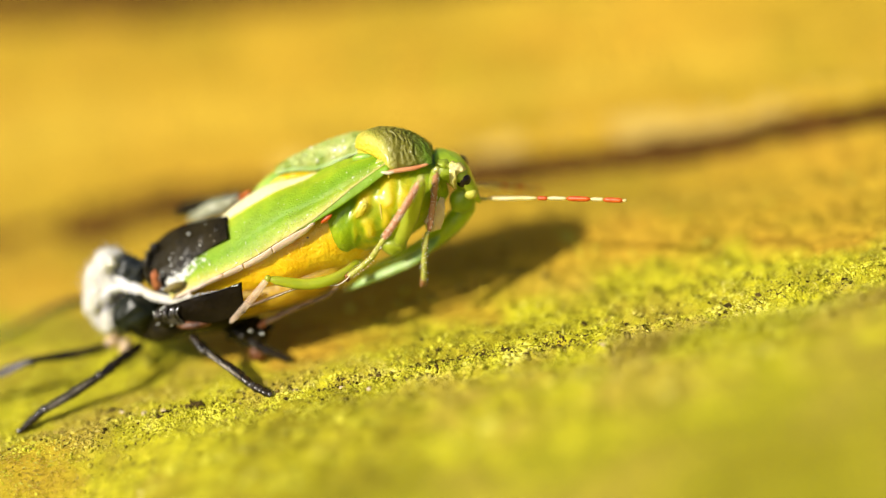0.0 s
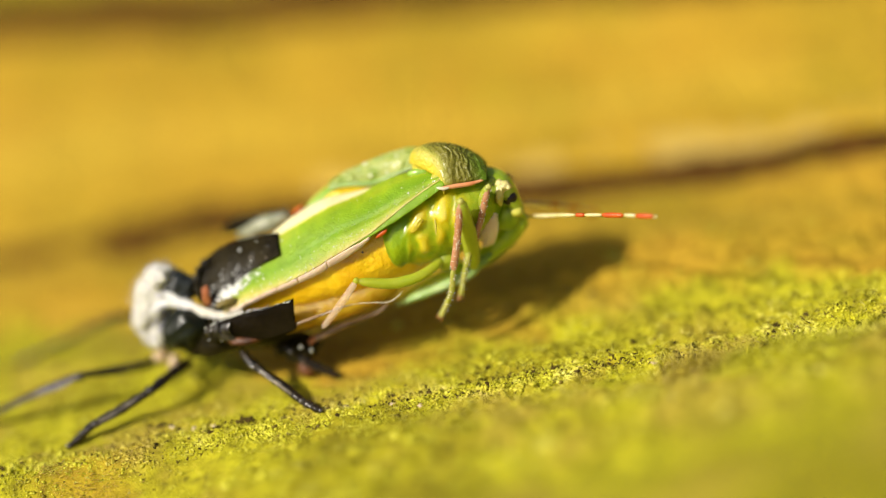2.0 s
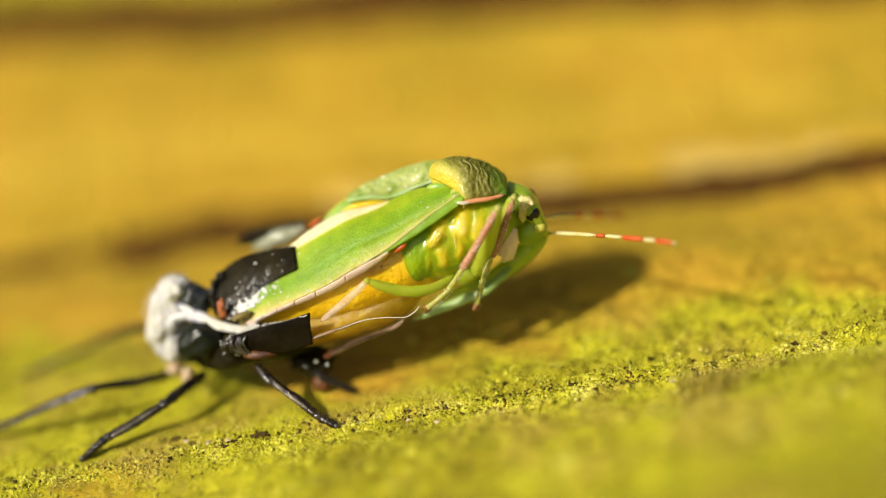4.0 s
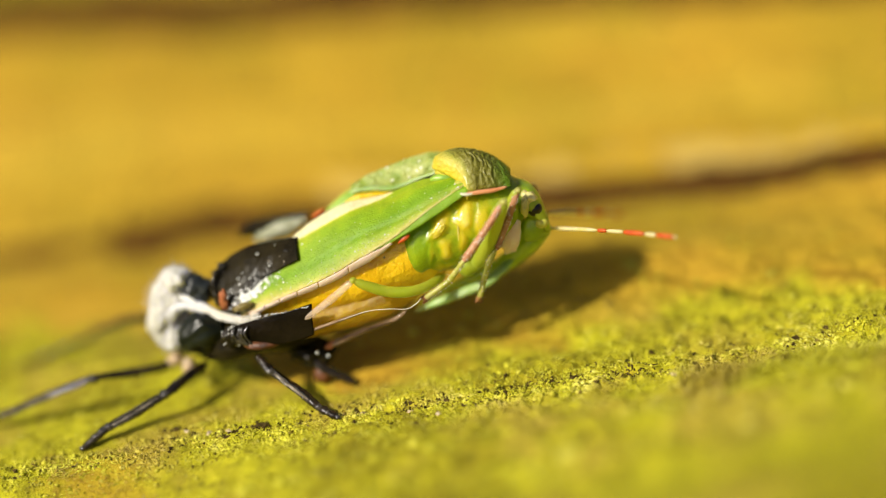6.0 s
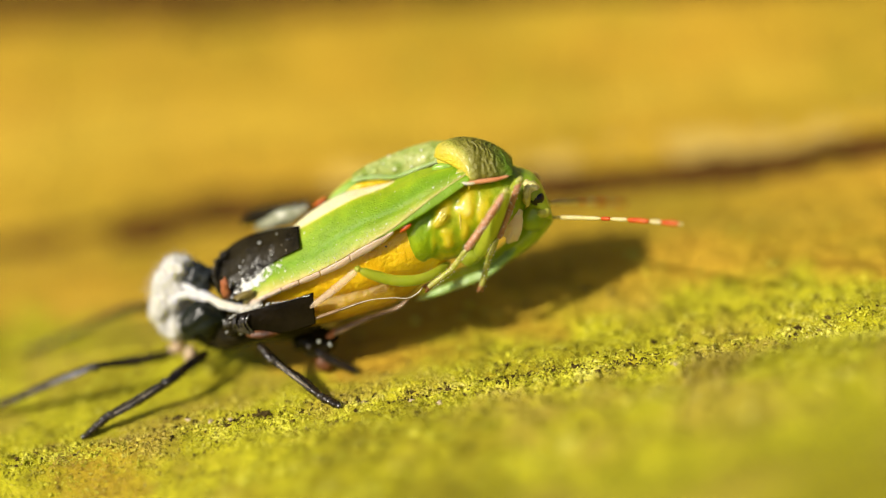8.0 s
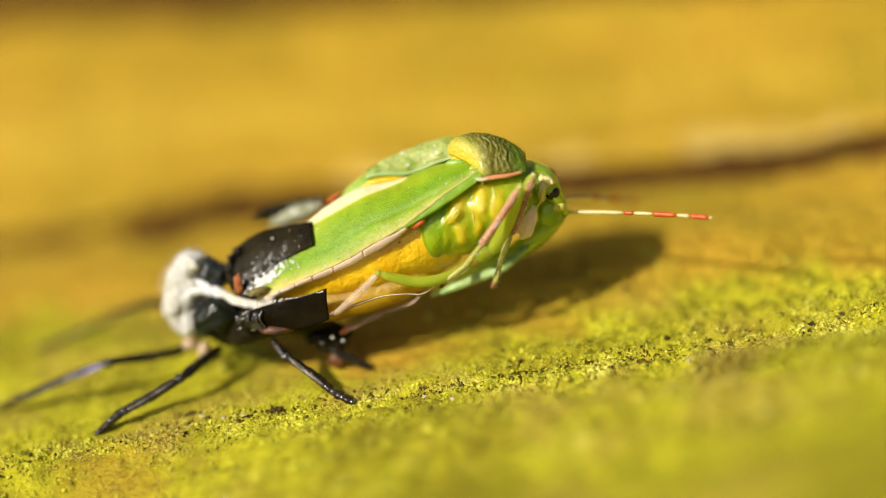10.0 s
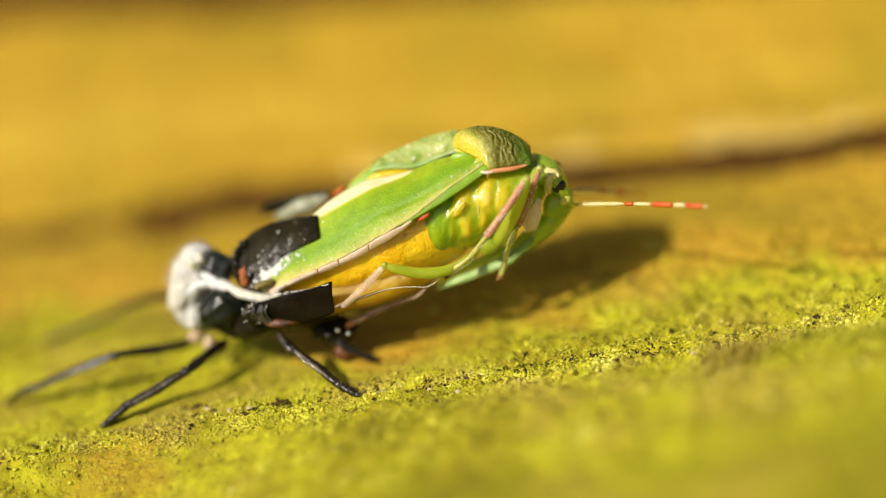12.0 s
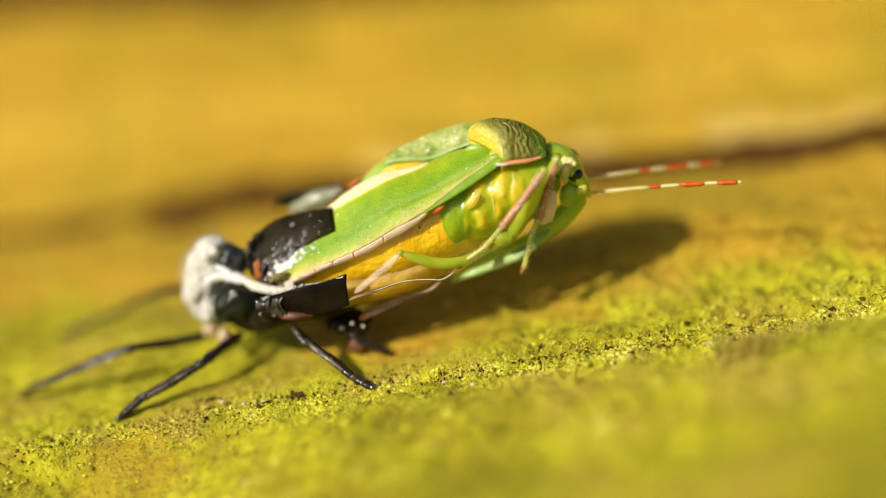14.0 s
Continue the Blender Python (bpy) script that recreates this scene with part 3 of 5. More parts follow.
INNER = [(-9.40, 4.1, 4.15), (-7.9, 4.6, 5.4), (-6.45, 4.9, 6.38), (-4.7, 5.25, 6.95), (-2.8, 5.15, 7.08), (-1.3, 4.85, 7.52), (0.45, 4.3, 7.66)]


def build_bug():
    bug = thing("shield_bug", BUG, "freshly moulted green shield bug with orange belly, leaving its black skin", "insect")

    # abdomen with its rings, and the belly, its ochre darkened for shade
    def rings(u, a):
        s = (u * 7.0) % 1.0
        return -0.035 * math.exp(-((s - 0.5) / 0.10) ** 2) + 0.012 * math.sin(9 * a + 5 * u)
    bug_part("abdomen", lambda p: loft([(-9.5, 4.2, 3.75, 0.2, 0.2), (-8.6, 4.35, 3.8, 0.65, 0.5), (-7.0, 4.45, 4.0, 1.25, 1.1), (-5.0, 4.55, 4.35, 1.7, 1.6),
                                        (-3.0, 4.55, 4.75, 1.75, 1.75), (-1.4, 4.55, 5.0, 1.55, 1.75), (-0.6, 4.6, 5.2, 1.0, 1.2)], p, 40, 56, rings),
             MAT_ABD, bug, "orange-yellow ringed abdomen")
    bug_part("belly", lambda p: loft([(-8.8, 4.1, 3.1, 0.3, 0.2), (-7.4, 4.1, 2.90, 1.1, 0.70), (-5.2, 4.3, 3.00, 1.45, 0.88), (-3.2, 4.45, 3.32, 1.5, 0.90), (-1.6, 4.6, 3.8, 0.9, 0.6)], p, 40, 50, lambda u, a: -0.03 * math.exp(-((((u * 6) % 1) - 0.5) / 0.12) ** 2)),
             MAT_BELLY, bug, "ochre underside of the abdomen, darkened for shade")
    # thorax side: swollen plates with grooves between
    plates = [(-1.00, 6.15, 0.26, 0.42, 0.9, 1.0), (-0.88, 5.22, 0.20, 0.42, 0.1, 0.8), (0.12, 6.35, 0.26, 0.55, 0.3, 0.95), (-0.16, 5.50, 0.16, 0.42, 0.1, 0.7),
              (0.72, 6.05, 0.24, 0.55, 0.2, 0.7), (0.50, 5.0, 0.25, 0.5, 0.1, 0.5), (-1.98, 4.95, 0.34, 0.85, 0.22, 0.42), (-1.45, 5.35, 0.10, 0.7, 0.30, 0.40), (-1.20, 4.25, 0.5, 0.26, -0.2, 0.40)]

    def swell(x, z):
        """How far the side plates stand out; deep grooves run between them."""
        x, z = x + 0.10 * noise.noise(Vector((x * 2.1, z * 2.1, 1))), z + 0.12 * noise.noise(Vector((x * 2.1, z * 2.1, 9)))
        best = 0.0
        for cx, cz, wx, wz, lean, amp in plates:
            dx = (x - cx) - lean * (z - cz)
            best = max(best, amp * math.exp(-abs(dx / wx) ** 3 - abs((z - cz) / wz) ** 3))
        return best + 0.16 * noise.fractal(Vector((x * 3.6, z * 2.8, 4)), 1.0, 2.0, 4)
    st = [(-2.65, 4.6, 5.2, 1.2, 1.2), (-2.25, 4.55, 5.2, 1.76, 1.55), (-1.3, 4.55, 5.35, 1.74, 1.65), (-0.2, 4.5, 5.45, 1.72, 1.75), (1.0, 4.55, 5.7, 1.6, 1.6), (2.0, 4.45, 6.0, 1.25, 1.2), (2.5, 4.4, 6.1, 0.7, 0.8)]
    mid = spline(st, 110)

    def relief(u, a):
        x, y, z, w, h = mid[int(round(u * 110))]
        return 0.088 * swell(x, z + h * math.sin(a)) if math.cos(a) < 0 else 0.0

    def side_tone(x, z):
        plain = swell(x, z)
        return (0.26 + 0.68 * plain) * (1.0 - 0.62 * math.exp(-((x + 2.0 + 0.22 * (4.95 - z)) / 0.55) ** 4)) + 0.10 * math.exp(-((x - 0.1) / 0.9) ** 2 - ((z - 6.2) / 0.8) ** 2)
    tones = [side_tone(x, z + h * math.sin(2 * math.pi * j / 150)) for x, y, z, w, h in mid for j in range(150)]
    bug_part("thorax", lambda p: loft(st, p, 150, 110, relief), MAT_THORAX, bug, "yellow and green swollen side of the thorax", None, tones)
    bug_part("side_lobe", lambda p: lump((-0.98, 2.80, 6.10), (0.15, 0.10, 0.36), p, 0.3, 21, 4, (0, 46, 0), 2.4), MAT_SWELL, bug, "glossy yellow lobe on the thorax")
    bug_part("side_lobe", lambda p: lump((-0.27, 2.80, 5.80), (0.035, 0.06, 0.42), p, 0.2, 23, 4, (0, 6, 0), 2.0), MAT_CREAM_Y, bug, "pale yellow seam on the thorax")
    bug_part("leg_base", lambda p: lump((1.80, 3.42, 5.00), (0.36, 0.18, 0.80), p, 0.25, 4, 4, (0, 20, 0)), MAT_PINK, bug, "pale pinkish leg base")
    bug_part("leg_base", lambda p: lump((-0.15, 3.5, 4.05), (0.55, 0.5, 0.45), p, 0.15, 5, 3, (0, 25, 0)), MAT_LEG, bug, "green leg base")
    # forewings
    co, inn = spline(COSTA, 60), spline(INNER, 60)

    def near_wing(u, v):
        i = u * 60
        k = min(int(i), 59)
        a = co[k] + (co[k + 1] - co[k]) * (i - k)
        b = inn[k] + (inn[k + 1] - inn[k]) * (i - k)
        q = a + (b - a) * v
        lift = 0.34 * math.sin(math.pi * v) ** 0.8 * float(step(0.1, 0.6, np.array(u))) * (1.0 if u < 0.8 else math.cos((u - 0.8) * 5))
        fold = -0.05 * math.exp(-((v - 0.30) / 0.05) ** 2) * step(0.25, 0.6, np.array(u))
        fine = 0.025 * noise.fractal(Vector((q[0] * 2.0, q[1] * 2.0, q[2] * 2.0)), 1.0, 2.0, 3)
        return q + np.array((0.0, -0.62, 0.78)) * (lift + float(fold) + fine)
    def ridge_at(u):
        """Where the raised vein runs across the wing."""
        return float(np.interp(u, (0.0, 0.52, 0.66, 0.80, 0.92, 1.0), (0.0, 0.0, 0.05, 0.15, 0.25, 0.36)))

    def wing_tone(u, v):
        w = 0.21 * math.sin(math.pi * min(1.0, max(0.0, (u - 0.24) / 0.46))) ** 0.7
        rim = float(step(-0.07, 0.03, np.array(v - 1 + w))) if w > 0.01 else 0.0
        d = v - ridge_at(u)
        wide = 0.08 + 0.06 * float(step(0.1, 0.5, np.array(u))) * (1 - float(step(0.7, 1.0, np.array(u))))
        t = 0.46 if d < -0.015 else min(0.08 + 0.14 * d / wide if d < wide else 0.22 + 0.9 * (d - wide), 0.62 if v > 0.8 else 0.36 + 0.35 * v)
        t = t + (0.97 - t) * rim
        pale = 0.8 - 0.8 * float(step(0.06, 0.36, np.array(u + 0.14 * v)))
        return t * (1 - pale) + pale * (0.0 + 0.12 * v)
    one = [wing_tone(i / 110, j / 48) for i in range(111) for j in range(49)]
    wing = bug_part("forewing", lambda p: sheet(near_wing, 110, 48, 0.07, p), MAT_WING, bug, "green leathery forewing with fine pits", None, one + one)
    sub = rel(BUG)

    def on_wing(u, v, lift):
        return near_wing(u, v) + np.array((0, -0.62, 0.78)) * lift
    part("vein", tube([on_wing(0.50 + 0.488 * k / 11, ridge_at(0.50 + 0.488 * k / 11), 0.0) for k in range(12)], [0.02, 0.035, 0.04, 0.04, 0.03], BUG, 10, 60, 1.0, 0.18, 2), MAT_VEIN, wing, "raised cream-yellow vein along the wing", sub)
    rng = random.Random(31)
    spots = []
    for k in range(130):
        u = 0.005 + 0.19 * rng.random() ** 1.2
        v = max(0.12, 1.0 - 1.5 * u - 0.42 * rng.random() ** 1.4)
        spots.append((on_wing(u, v, 0.03), rng.uniform(0.08, 0.26) * max(0.18, 1.0 - 5.0 * u)))
    # The white base colour paints the sun's glare onto the wet film.
    tagged(part("wet_film", mesh_of(*blisters(spots, 5, 0.45), BUG), MAT_GLARE, wing, "wet blisters on the wing tip, their glare painted white", sub), kind="stuff")
    # white beads paint in wet glints, thickest along the vein and at the tip
    rng = random.Random(17)
    verts, faces = [], []
    for k in range(320):
        u = rng.random() ** (1.0 if k % 3 else 1.8)
        v = min(0.97, ridge_at(u) + abs(rng.gauss(0.0, 0.13))) if k % 3 else rng.uniform(0.05, 0.9)
        o, w = Vector(on_wing(u, v, 0.006)), 0.009 + 0.013 * rng.random() ** 2 + (0.022 if k % 37 == 0 else 0)
        n = len(verts)
        verts += [o + Vector(q) * w for q in ((1.3, 0, 0.3), (0, 1, 0), (-1.3, 0, -0.3), (0, -1, 0), (0, 0, 1), (0, 0, -1))]
        faces += [(n + a, n + (a + 1) % 4, n + 4) for a in range(4)] + [(n + (a + 1) % 4, n + a, n + 5) for a in range(4)]
    tagged(part("glint_beads", mesh_of(verts, faces, BUG), MAT_BEAD, wing, "tiny white beads painted in for wet glints", sub), kind="stuff")

    # segmented pinkish side margin of the abdomen
    cuts = (0.03, 0.10, 0.16, 0.225, 0.30, 0.435, 0.655)
    for a, b in zip(cuts, cuts[1:]):
        def band(u, v):
            w = a + (b - 0.004 - a) * u
            wide = (0.30 + 0.02 * math.sin(math.pi * u)) * float(np.interp(w, (0.0, 0.2, 0.4, 0.52, 0.60, 0.655), (0.45, 0.62, 0.98, 1.05, 0.75, 0.08)))
            return near_wing(w, 0.0) + np.array((0, 0.02 + 0.06 * v, -0.03 - wide * v)) + np.array((0, -0.025, 0.0)) * math.sin(math.pi * v) + np.array((0, -0.02, 0.02)) * noise.fractal(Vector((w * 60, v * 3, 2)), 1.0, 2.0, 3)
        bug_part("side_margin", lambda p: sheet(band, 24, 8, 0.05, p), MAT_PINK, bug, "pinkish cream side margin segment")
    bug_part("red_spot", lambda p: lump((-2.42, 2.72, 6.10), (0.30, 0.08, 0.10), p, 0.1, 3, 2, (0, -25, 0)), MAT_ANT_RED, bug, "red spot below the wing")
    bug_part("red_spot", lambda p: lump((-5.70, 6.0, 6.44), (0.30, 0.12, 0.075), p, 0.25, 5, 3, (0, -28, 0)), MAT_ANT_RED, bug, "red spot below the wing")
    bug_part("dark_pore", lambda p: lump((-3.32, 2.62, 5.52), (0.045, 0.03, 0.045), p, 0.05, 4, 2), MAT_EYE, bug, "small dark breathing pore")

    def far_wing(u, v):
        x = -5.35 + 4.9 * u
        crest = 6.48 + 1.50 * math.sin(min(1.0, u * 1.05) * math.pi / 2) ** 0.75
        y = 5.65 + 1.15 * v * math.sin(math.pi * min(1, u * 0.75 + 0.22))
        z = crest - 0.9 * max(0, 0.4 - v) ** 1.3 - 2.0 * max(0, v - 0.4) ** 1.5
        return np.array((x, y, z + 0.02 * noise.fractal(Vector((x * 2.2, y * 2.2, 1)), 1.0, 2.0, 3)))
    bug_part("forewing", lambda p: sheet(far_wing, 50, 28, 0.07, p), MAT_WING_PALE, bug, "green forewing behind the back shield")
    low = spline([(-4.25, 5.62, 7.22), (-3.36, 5.58, 7.16), (-2.46, 5.46, 6.96), (-1.46, 5.30, 7.22), (-0.35, 5.15, 7.46)], 40)
    top = spline([(-4.15, 5.95, 7.40), (-3.5, 5.98, 7.66), (-2.97, 6.0, 7.79), (-1.75, 6.0, 8.05), (-0.79, 6.0, 8.14), (-0.30, 6.0, 8.05)], 40)

    def scutellum(u, v):
        k = int(round(u * 40))
        a, b = low[k], top[k]
        q = a + (b - a) * min(v * 1.5, 1.0) + np.array((0.0, -0.25, 0.16)) * math.sin(math.pi * min(v * 1.5, 1.0)) * (0.4 + 0.6 * u)
        far = max(0.0, v - 0.667)
        q = q + np.array((0.0, 1.7 * far, -2.2 * far ** 1.3))
        return q + np.array((0, -0.5, 0.8)) * 0.02 * noise.fractal(Vector((q[0] * 5, q[1] * 5, q[2] * 5)), 1.0, 2.0, 3)
    shield = bug_part("scutellum", lambda p: sheet(scutellum, 40, 30, 0.07, p), MAT_SCUT, bug, "milky olive pitted back shield")
    part("shield_rim", tube([scutellum(k / 10, 0.10) + np.array((0, -0.05, 0.0)) for k in range(11)], [0.10, 0.16, 0.13, 0.10, 0.06], BUG, 12, 40, 0.6), MAT_MINT, shield, "pale mint rim", sub)
    bug_part("back_stripe", lambda p: tube([(-4.6, 5.55, 6.75), (-4.0, 5.48, 6.98), (-3.3, 5.46, 6.97), (-2.4, 5.42, 6.88), (-1.6, 5.4, 6.9)], [0.08, 0.17, 0.17, 0.12, 0.06], p, 12, 30), MAT_ABD, bug, "orange-yellow stripe of the back")
    bug_part("wing_base", lambda p: lump((-0.46, 4.42, 7.62), (0.52, 0.20, 0.17), p, 0.10, 14, 3, (0, 0, -8)), MAT_WING_PALE, bug, "pale green knob at the wing base")

    # pronotum
    def pronotum(u, v):
        a = math.sin(math.pi * v)
        hind = np.array((0.30 - 1.10 * a ** 2.2, 3.2 + 3.5 * v, 7.30 + 1.00 * a ** 0.8 - 0.8 * v))
        front = np.array((2.12 + 0.15 * a, 3.4 + 2.7 * v, 7.14 + 0.12 * a - 0.5 * v))
        q = hind + (front - hind) * u
        k = math.sin(math.pi * min(1, u * 0.92 + 0.04)) ** 0.58 * a ** 0.65
        warp = noise.noise(Vector((q[0] * 1.6, q[1] * 1.6, q[2] * 1.2))) + 0.5 * noise.noise(Vector((q[0] * 4.5, q[1] * 3.5, 7)))
        groove = (1 - 2 * abs(math.sin(q[0] * 12 + 4.5 * warp))) * float(step(0.15, 0.5, np.array(u))) * (0.6 + 0.6 * noise.noise(Vector((q[0] * 3, q[1] * 3, 3))))
        wrinkle = 0.032 * noise.fractal(Vector((q[0] * 2.2, q[1] * 1.3, 1)), 1.0, 2.0, 4) + 0.040 * groove * k ** 0.5
        q[2] += 1.02 * k + wrinkle
        q[2] -= 0.30 * max(0.0, 1 - u / 0.09) ** 2
        q[1] -= 1.2 * wrinkle
        return q

    def pron_tone(u, v):
        edge = 0.05 + 0.08 * math.sin(math.pi * min(1.0, v * 1.2)) ** 0.8 + 0.05 * noise.noise(Vector((v * 6, u * 4, 2)))
        return 0.16 * u / edge if u < edge else min(1.0, 0.16 + 1.3 * min(u - edge, 0.22) + 0.45 * float(step(edge, 1.0, np.array(u))) + 0.2 * float(step(0.82, 0.98, np.array(u))))
    tone = [pron_tone(i / 90, j / 80) for i in range(91) for j in range(81)]
    pron = bug_part("pronotum", lambda p: sheet(pronotum, 90, 80, 0.08, p), MAT_PRON, bug, "wrinkled olive-brown pronotum with a yellow hind edge", None, tone + tone)
    part("pronotum_margin", tube([(0.22, 3.14, 7.30), (0.9, 3.20, 7.24), (1.4, 3.22, 7.20), (1.98, 3.30, 7.20)], [0.07, 0.095, 0.09, 0.05], BUG, 12, 30), MAT_RED, pron, "reddish side margin", sub)
    part("pronotum_corner", tube([(0.10, 3.16, 7.36), (0.35, 3.12, 7.28), (0.62, 3.13, 7.27)], [0.05, 0.07, 0.05], BUG, 10, 14), MAT_CREAM, pron, "cream corner", sub)
    part("pronotum_base", lump((-0.22, 4.80, 7.78), (0.46, 0.48, 0.40), BUG, 0.2, 21, 4, (0, 10, 0)), MAT_HIND, pron, "yellow hind edge", sub)
    part("pronotum_base", lump((0.14, 3.80, 7.56), (0.34, 0.24, 0.13), BUG, 0.14, 22, 4, (0, -20, 0)), MAT_WING_EDGE, pron, "pale yellow-green hind corner", sub)

    # head
    head = bug_part("head", lambda p: loft([(1.6, 4.6, 6.3, 0.95, 0.6), (2.3, 4.5, 6.25, 1.0, 0.66), (2.85, 4.3, 5.95, 0.88, 0.78), (3.2, 4.1, 5.45, 0.6, 0.78), (3.40, 4.0, 4.98, 0.36, 0.42)], p, 28, 26,
                                           lambda u, a: 0.07 * noise.fractal(Vector((u * 5, math.cos(a) * 1.6, math.sin(a) * 1.6)), 1.0, 2.0, 3)), MAT_HEAD, bug, "green head with pale cheeks")
    part("eye", lump((2.92, 3.66, 5.84), (0.31, 0.27, 0.31), BUG, 0.03, 1, 3, (0, 20, 0)), MAT_EYE, head, "dark glossy compound eye", sub)
    part("eye", lump((2.90, 5.15, 5.92), (0.34, 0.28, 0.40), BUG, 0.03, 1, 3, (0, 20, 0)), MAT_EYE, head, "dark glossy compound eye", sub)
    part("cheek", lump((2.76, 3.72, 6.40), (0.34, 0.34, 0.25), BUG, 0.3, 5, 4, (0, 25, 0)), MAT_CHEEK, head, "pale yellowish cheek", sub)
    part("cheek", lump((2.54, 3.45, 6.12), (0.17, 0.2, 0.44), BUG, 0.3, 6, 4, (0, 10, 0)), MAT_CHEEK, head, "pale yellowish cheek", sub)
    part("cheek", lump((2.25, 3.85, 6.62), (0.30, 0.3, 0.18), BUG, 0.4, 11, 3, (0, 15, 0)), MAT_HEAD, head, "wrinkled green brow", sub)
    part("throat", lump((2.72, 3.98, 4.85), (0.55, 0.42, 0.62), BUG, 0.12, 17, 3, (0, 30, 0)), MAT_HEAD, head, "green throat", sub)
    part("antenna_socket", lump((3.1, 3.55, 5.2), (0.26, 0.2, 0.2), BUG, 0.15, 8, 3), MAT_WING_EDGE, head, "yellow antenna socket", sub)
    # beak under the body
    bug_part("beak", lambda p: tube([(3.35, 4.1, 4.95), (2.5, 4.2, 4.15), (1.2, 4.25, 3.35), (0.0, 4.3, 3.0), (-1.2, 4.3, 2.75), (-2.5, 4.3, 2.25)], [0.36, 0.44, 0.36, 0.26, 0.18, 0.10], p, 14, 40), MAT_HEAD, bug, "long green folded beak")
    bug_part("beak_tip", lambda p: tube([(1.75, 3.90, 3.72), (0.6, 3.65, 3.08), (-0.5, 3.60, 2.82), (-1.6, 3.62, 2.60), (-2.6, 3.80, 2.30)], [0.18, 0.24, 0.23, 0.20, 0.08], p, 14, 30, 0.8, 0.08, 3), MAT_MINT, bug, "pale mint end of the beak")
    return bug, head


def build_antenna(bug, base):
    """Five-jointed antenna that runs along +x from its base; returns its part."""
    ant = part("antenna", tube([(0, 0, 0), (0.3, 0, 0.02), (0.62, 0, 0.0)], [0.085, 0.075, 0.065], (0, 0, 0), 10, 10), MAT_TARSUS, bug, "banded orange-red and cream antenna", rel(base))
    spans = [(0.60, 2.72, 0.090, MAT_ANT_PALE), (2.70, 3.12, 0.090, MAT_ANT_RED), (3.10, 3.92, 0.078, MAT_ANT_PALE), (3.90, 4.88, 0.112, MAT_ANT_RED), (4.88, 5.42, 0.080, MAT_ANT_PALE), (5.40, 6.20, 0.110, MAT_ANT_RED), (6.18, 6.34, 0.06, MAT_ANT_PALE)]
    for a, b, r, m in spans:
        bend = lambda x: (x, 0, 0.008 * x * (6.3 - x))
        part("antenna_joint", tube([bend(a), bend((a + b) / 2), bend(b)], [r * 0.8, r * 0.97, r, r * 0.97, r * 0.8], (0, 0, 0), 12, 18), m, ant, "orange-red joint" if m is MAT_ANT_RED else "cream joint")
    return ant


def bristles(pts, r, count, length, seed):
    """Short bristles and tubercles round a limb, as one mesh; pale tubercles paint in glints."""
    rng = random.Random(seed)
    c = spline(pts, 40)
    verts, faces = [], []
    for i in range(count):
        n = rng.randint(1, 39)
        q, along = Vector(c[n]), (Vector(c[n + 1]) - Vector(c[n - 1])).normalized()
        d = Vector((rng.uniform(-1, 1), rng.uniform(-1, 1) - 0.4 * (1 - i % 2), rng.uniform(-1, 1)))
        d = (d - along * d.dot(along)).normalized()
        s = d.orthogonal().normalized()
        t = d.cross(s).normalized()
        k = len(verts)
        if i % 2:
            a, b, w = q + d * r * 0.8, q + d * (r + length * rng.uniform(0.6, 1.2)), 0.012
            verts += [a + s * w, a - s * w * 0.5 + t * w, a - s * w * 0.5 - t * w, b]
            faces += [(k, k + 1, k + 3), (k + 1, k + 2, k + 3), (k + 2, k, k + 3), (k + 2, k + 1, k)]
        else:
            w, o = rng.uniform(0.018, 0.040), q + d * (r + 0.01)
            verts += [o + s * w, o + t * w, o - s * w, o - t * w, o + d * w, o - d * w]
            faces += [(k + a, k + (a + 1) % 4, k + 4) for a in range(4)] + [(k + (a + 1) % 4, k + a, k + 5) for a in range(4)]
    return verts, faces


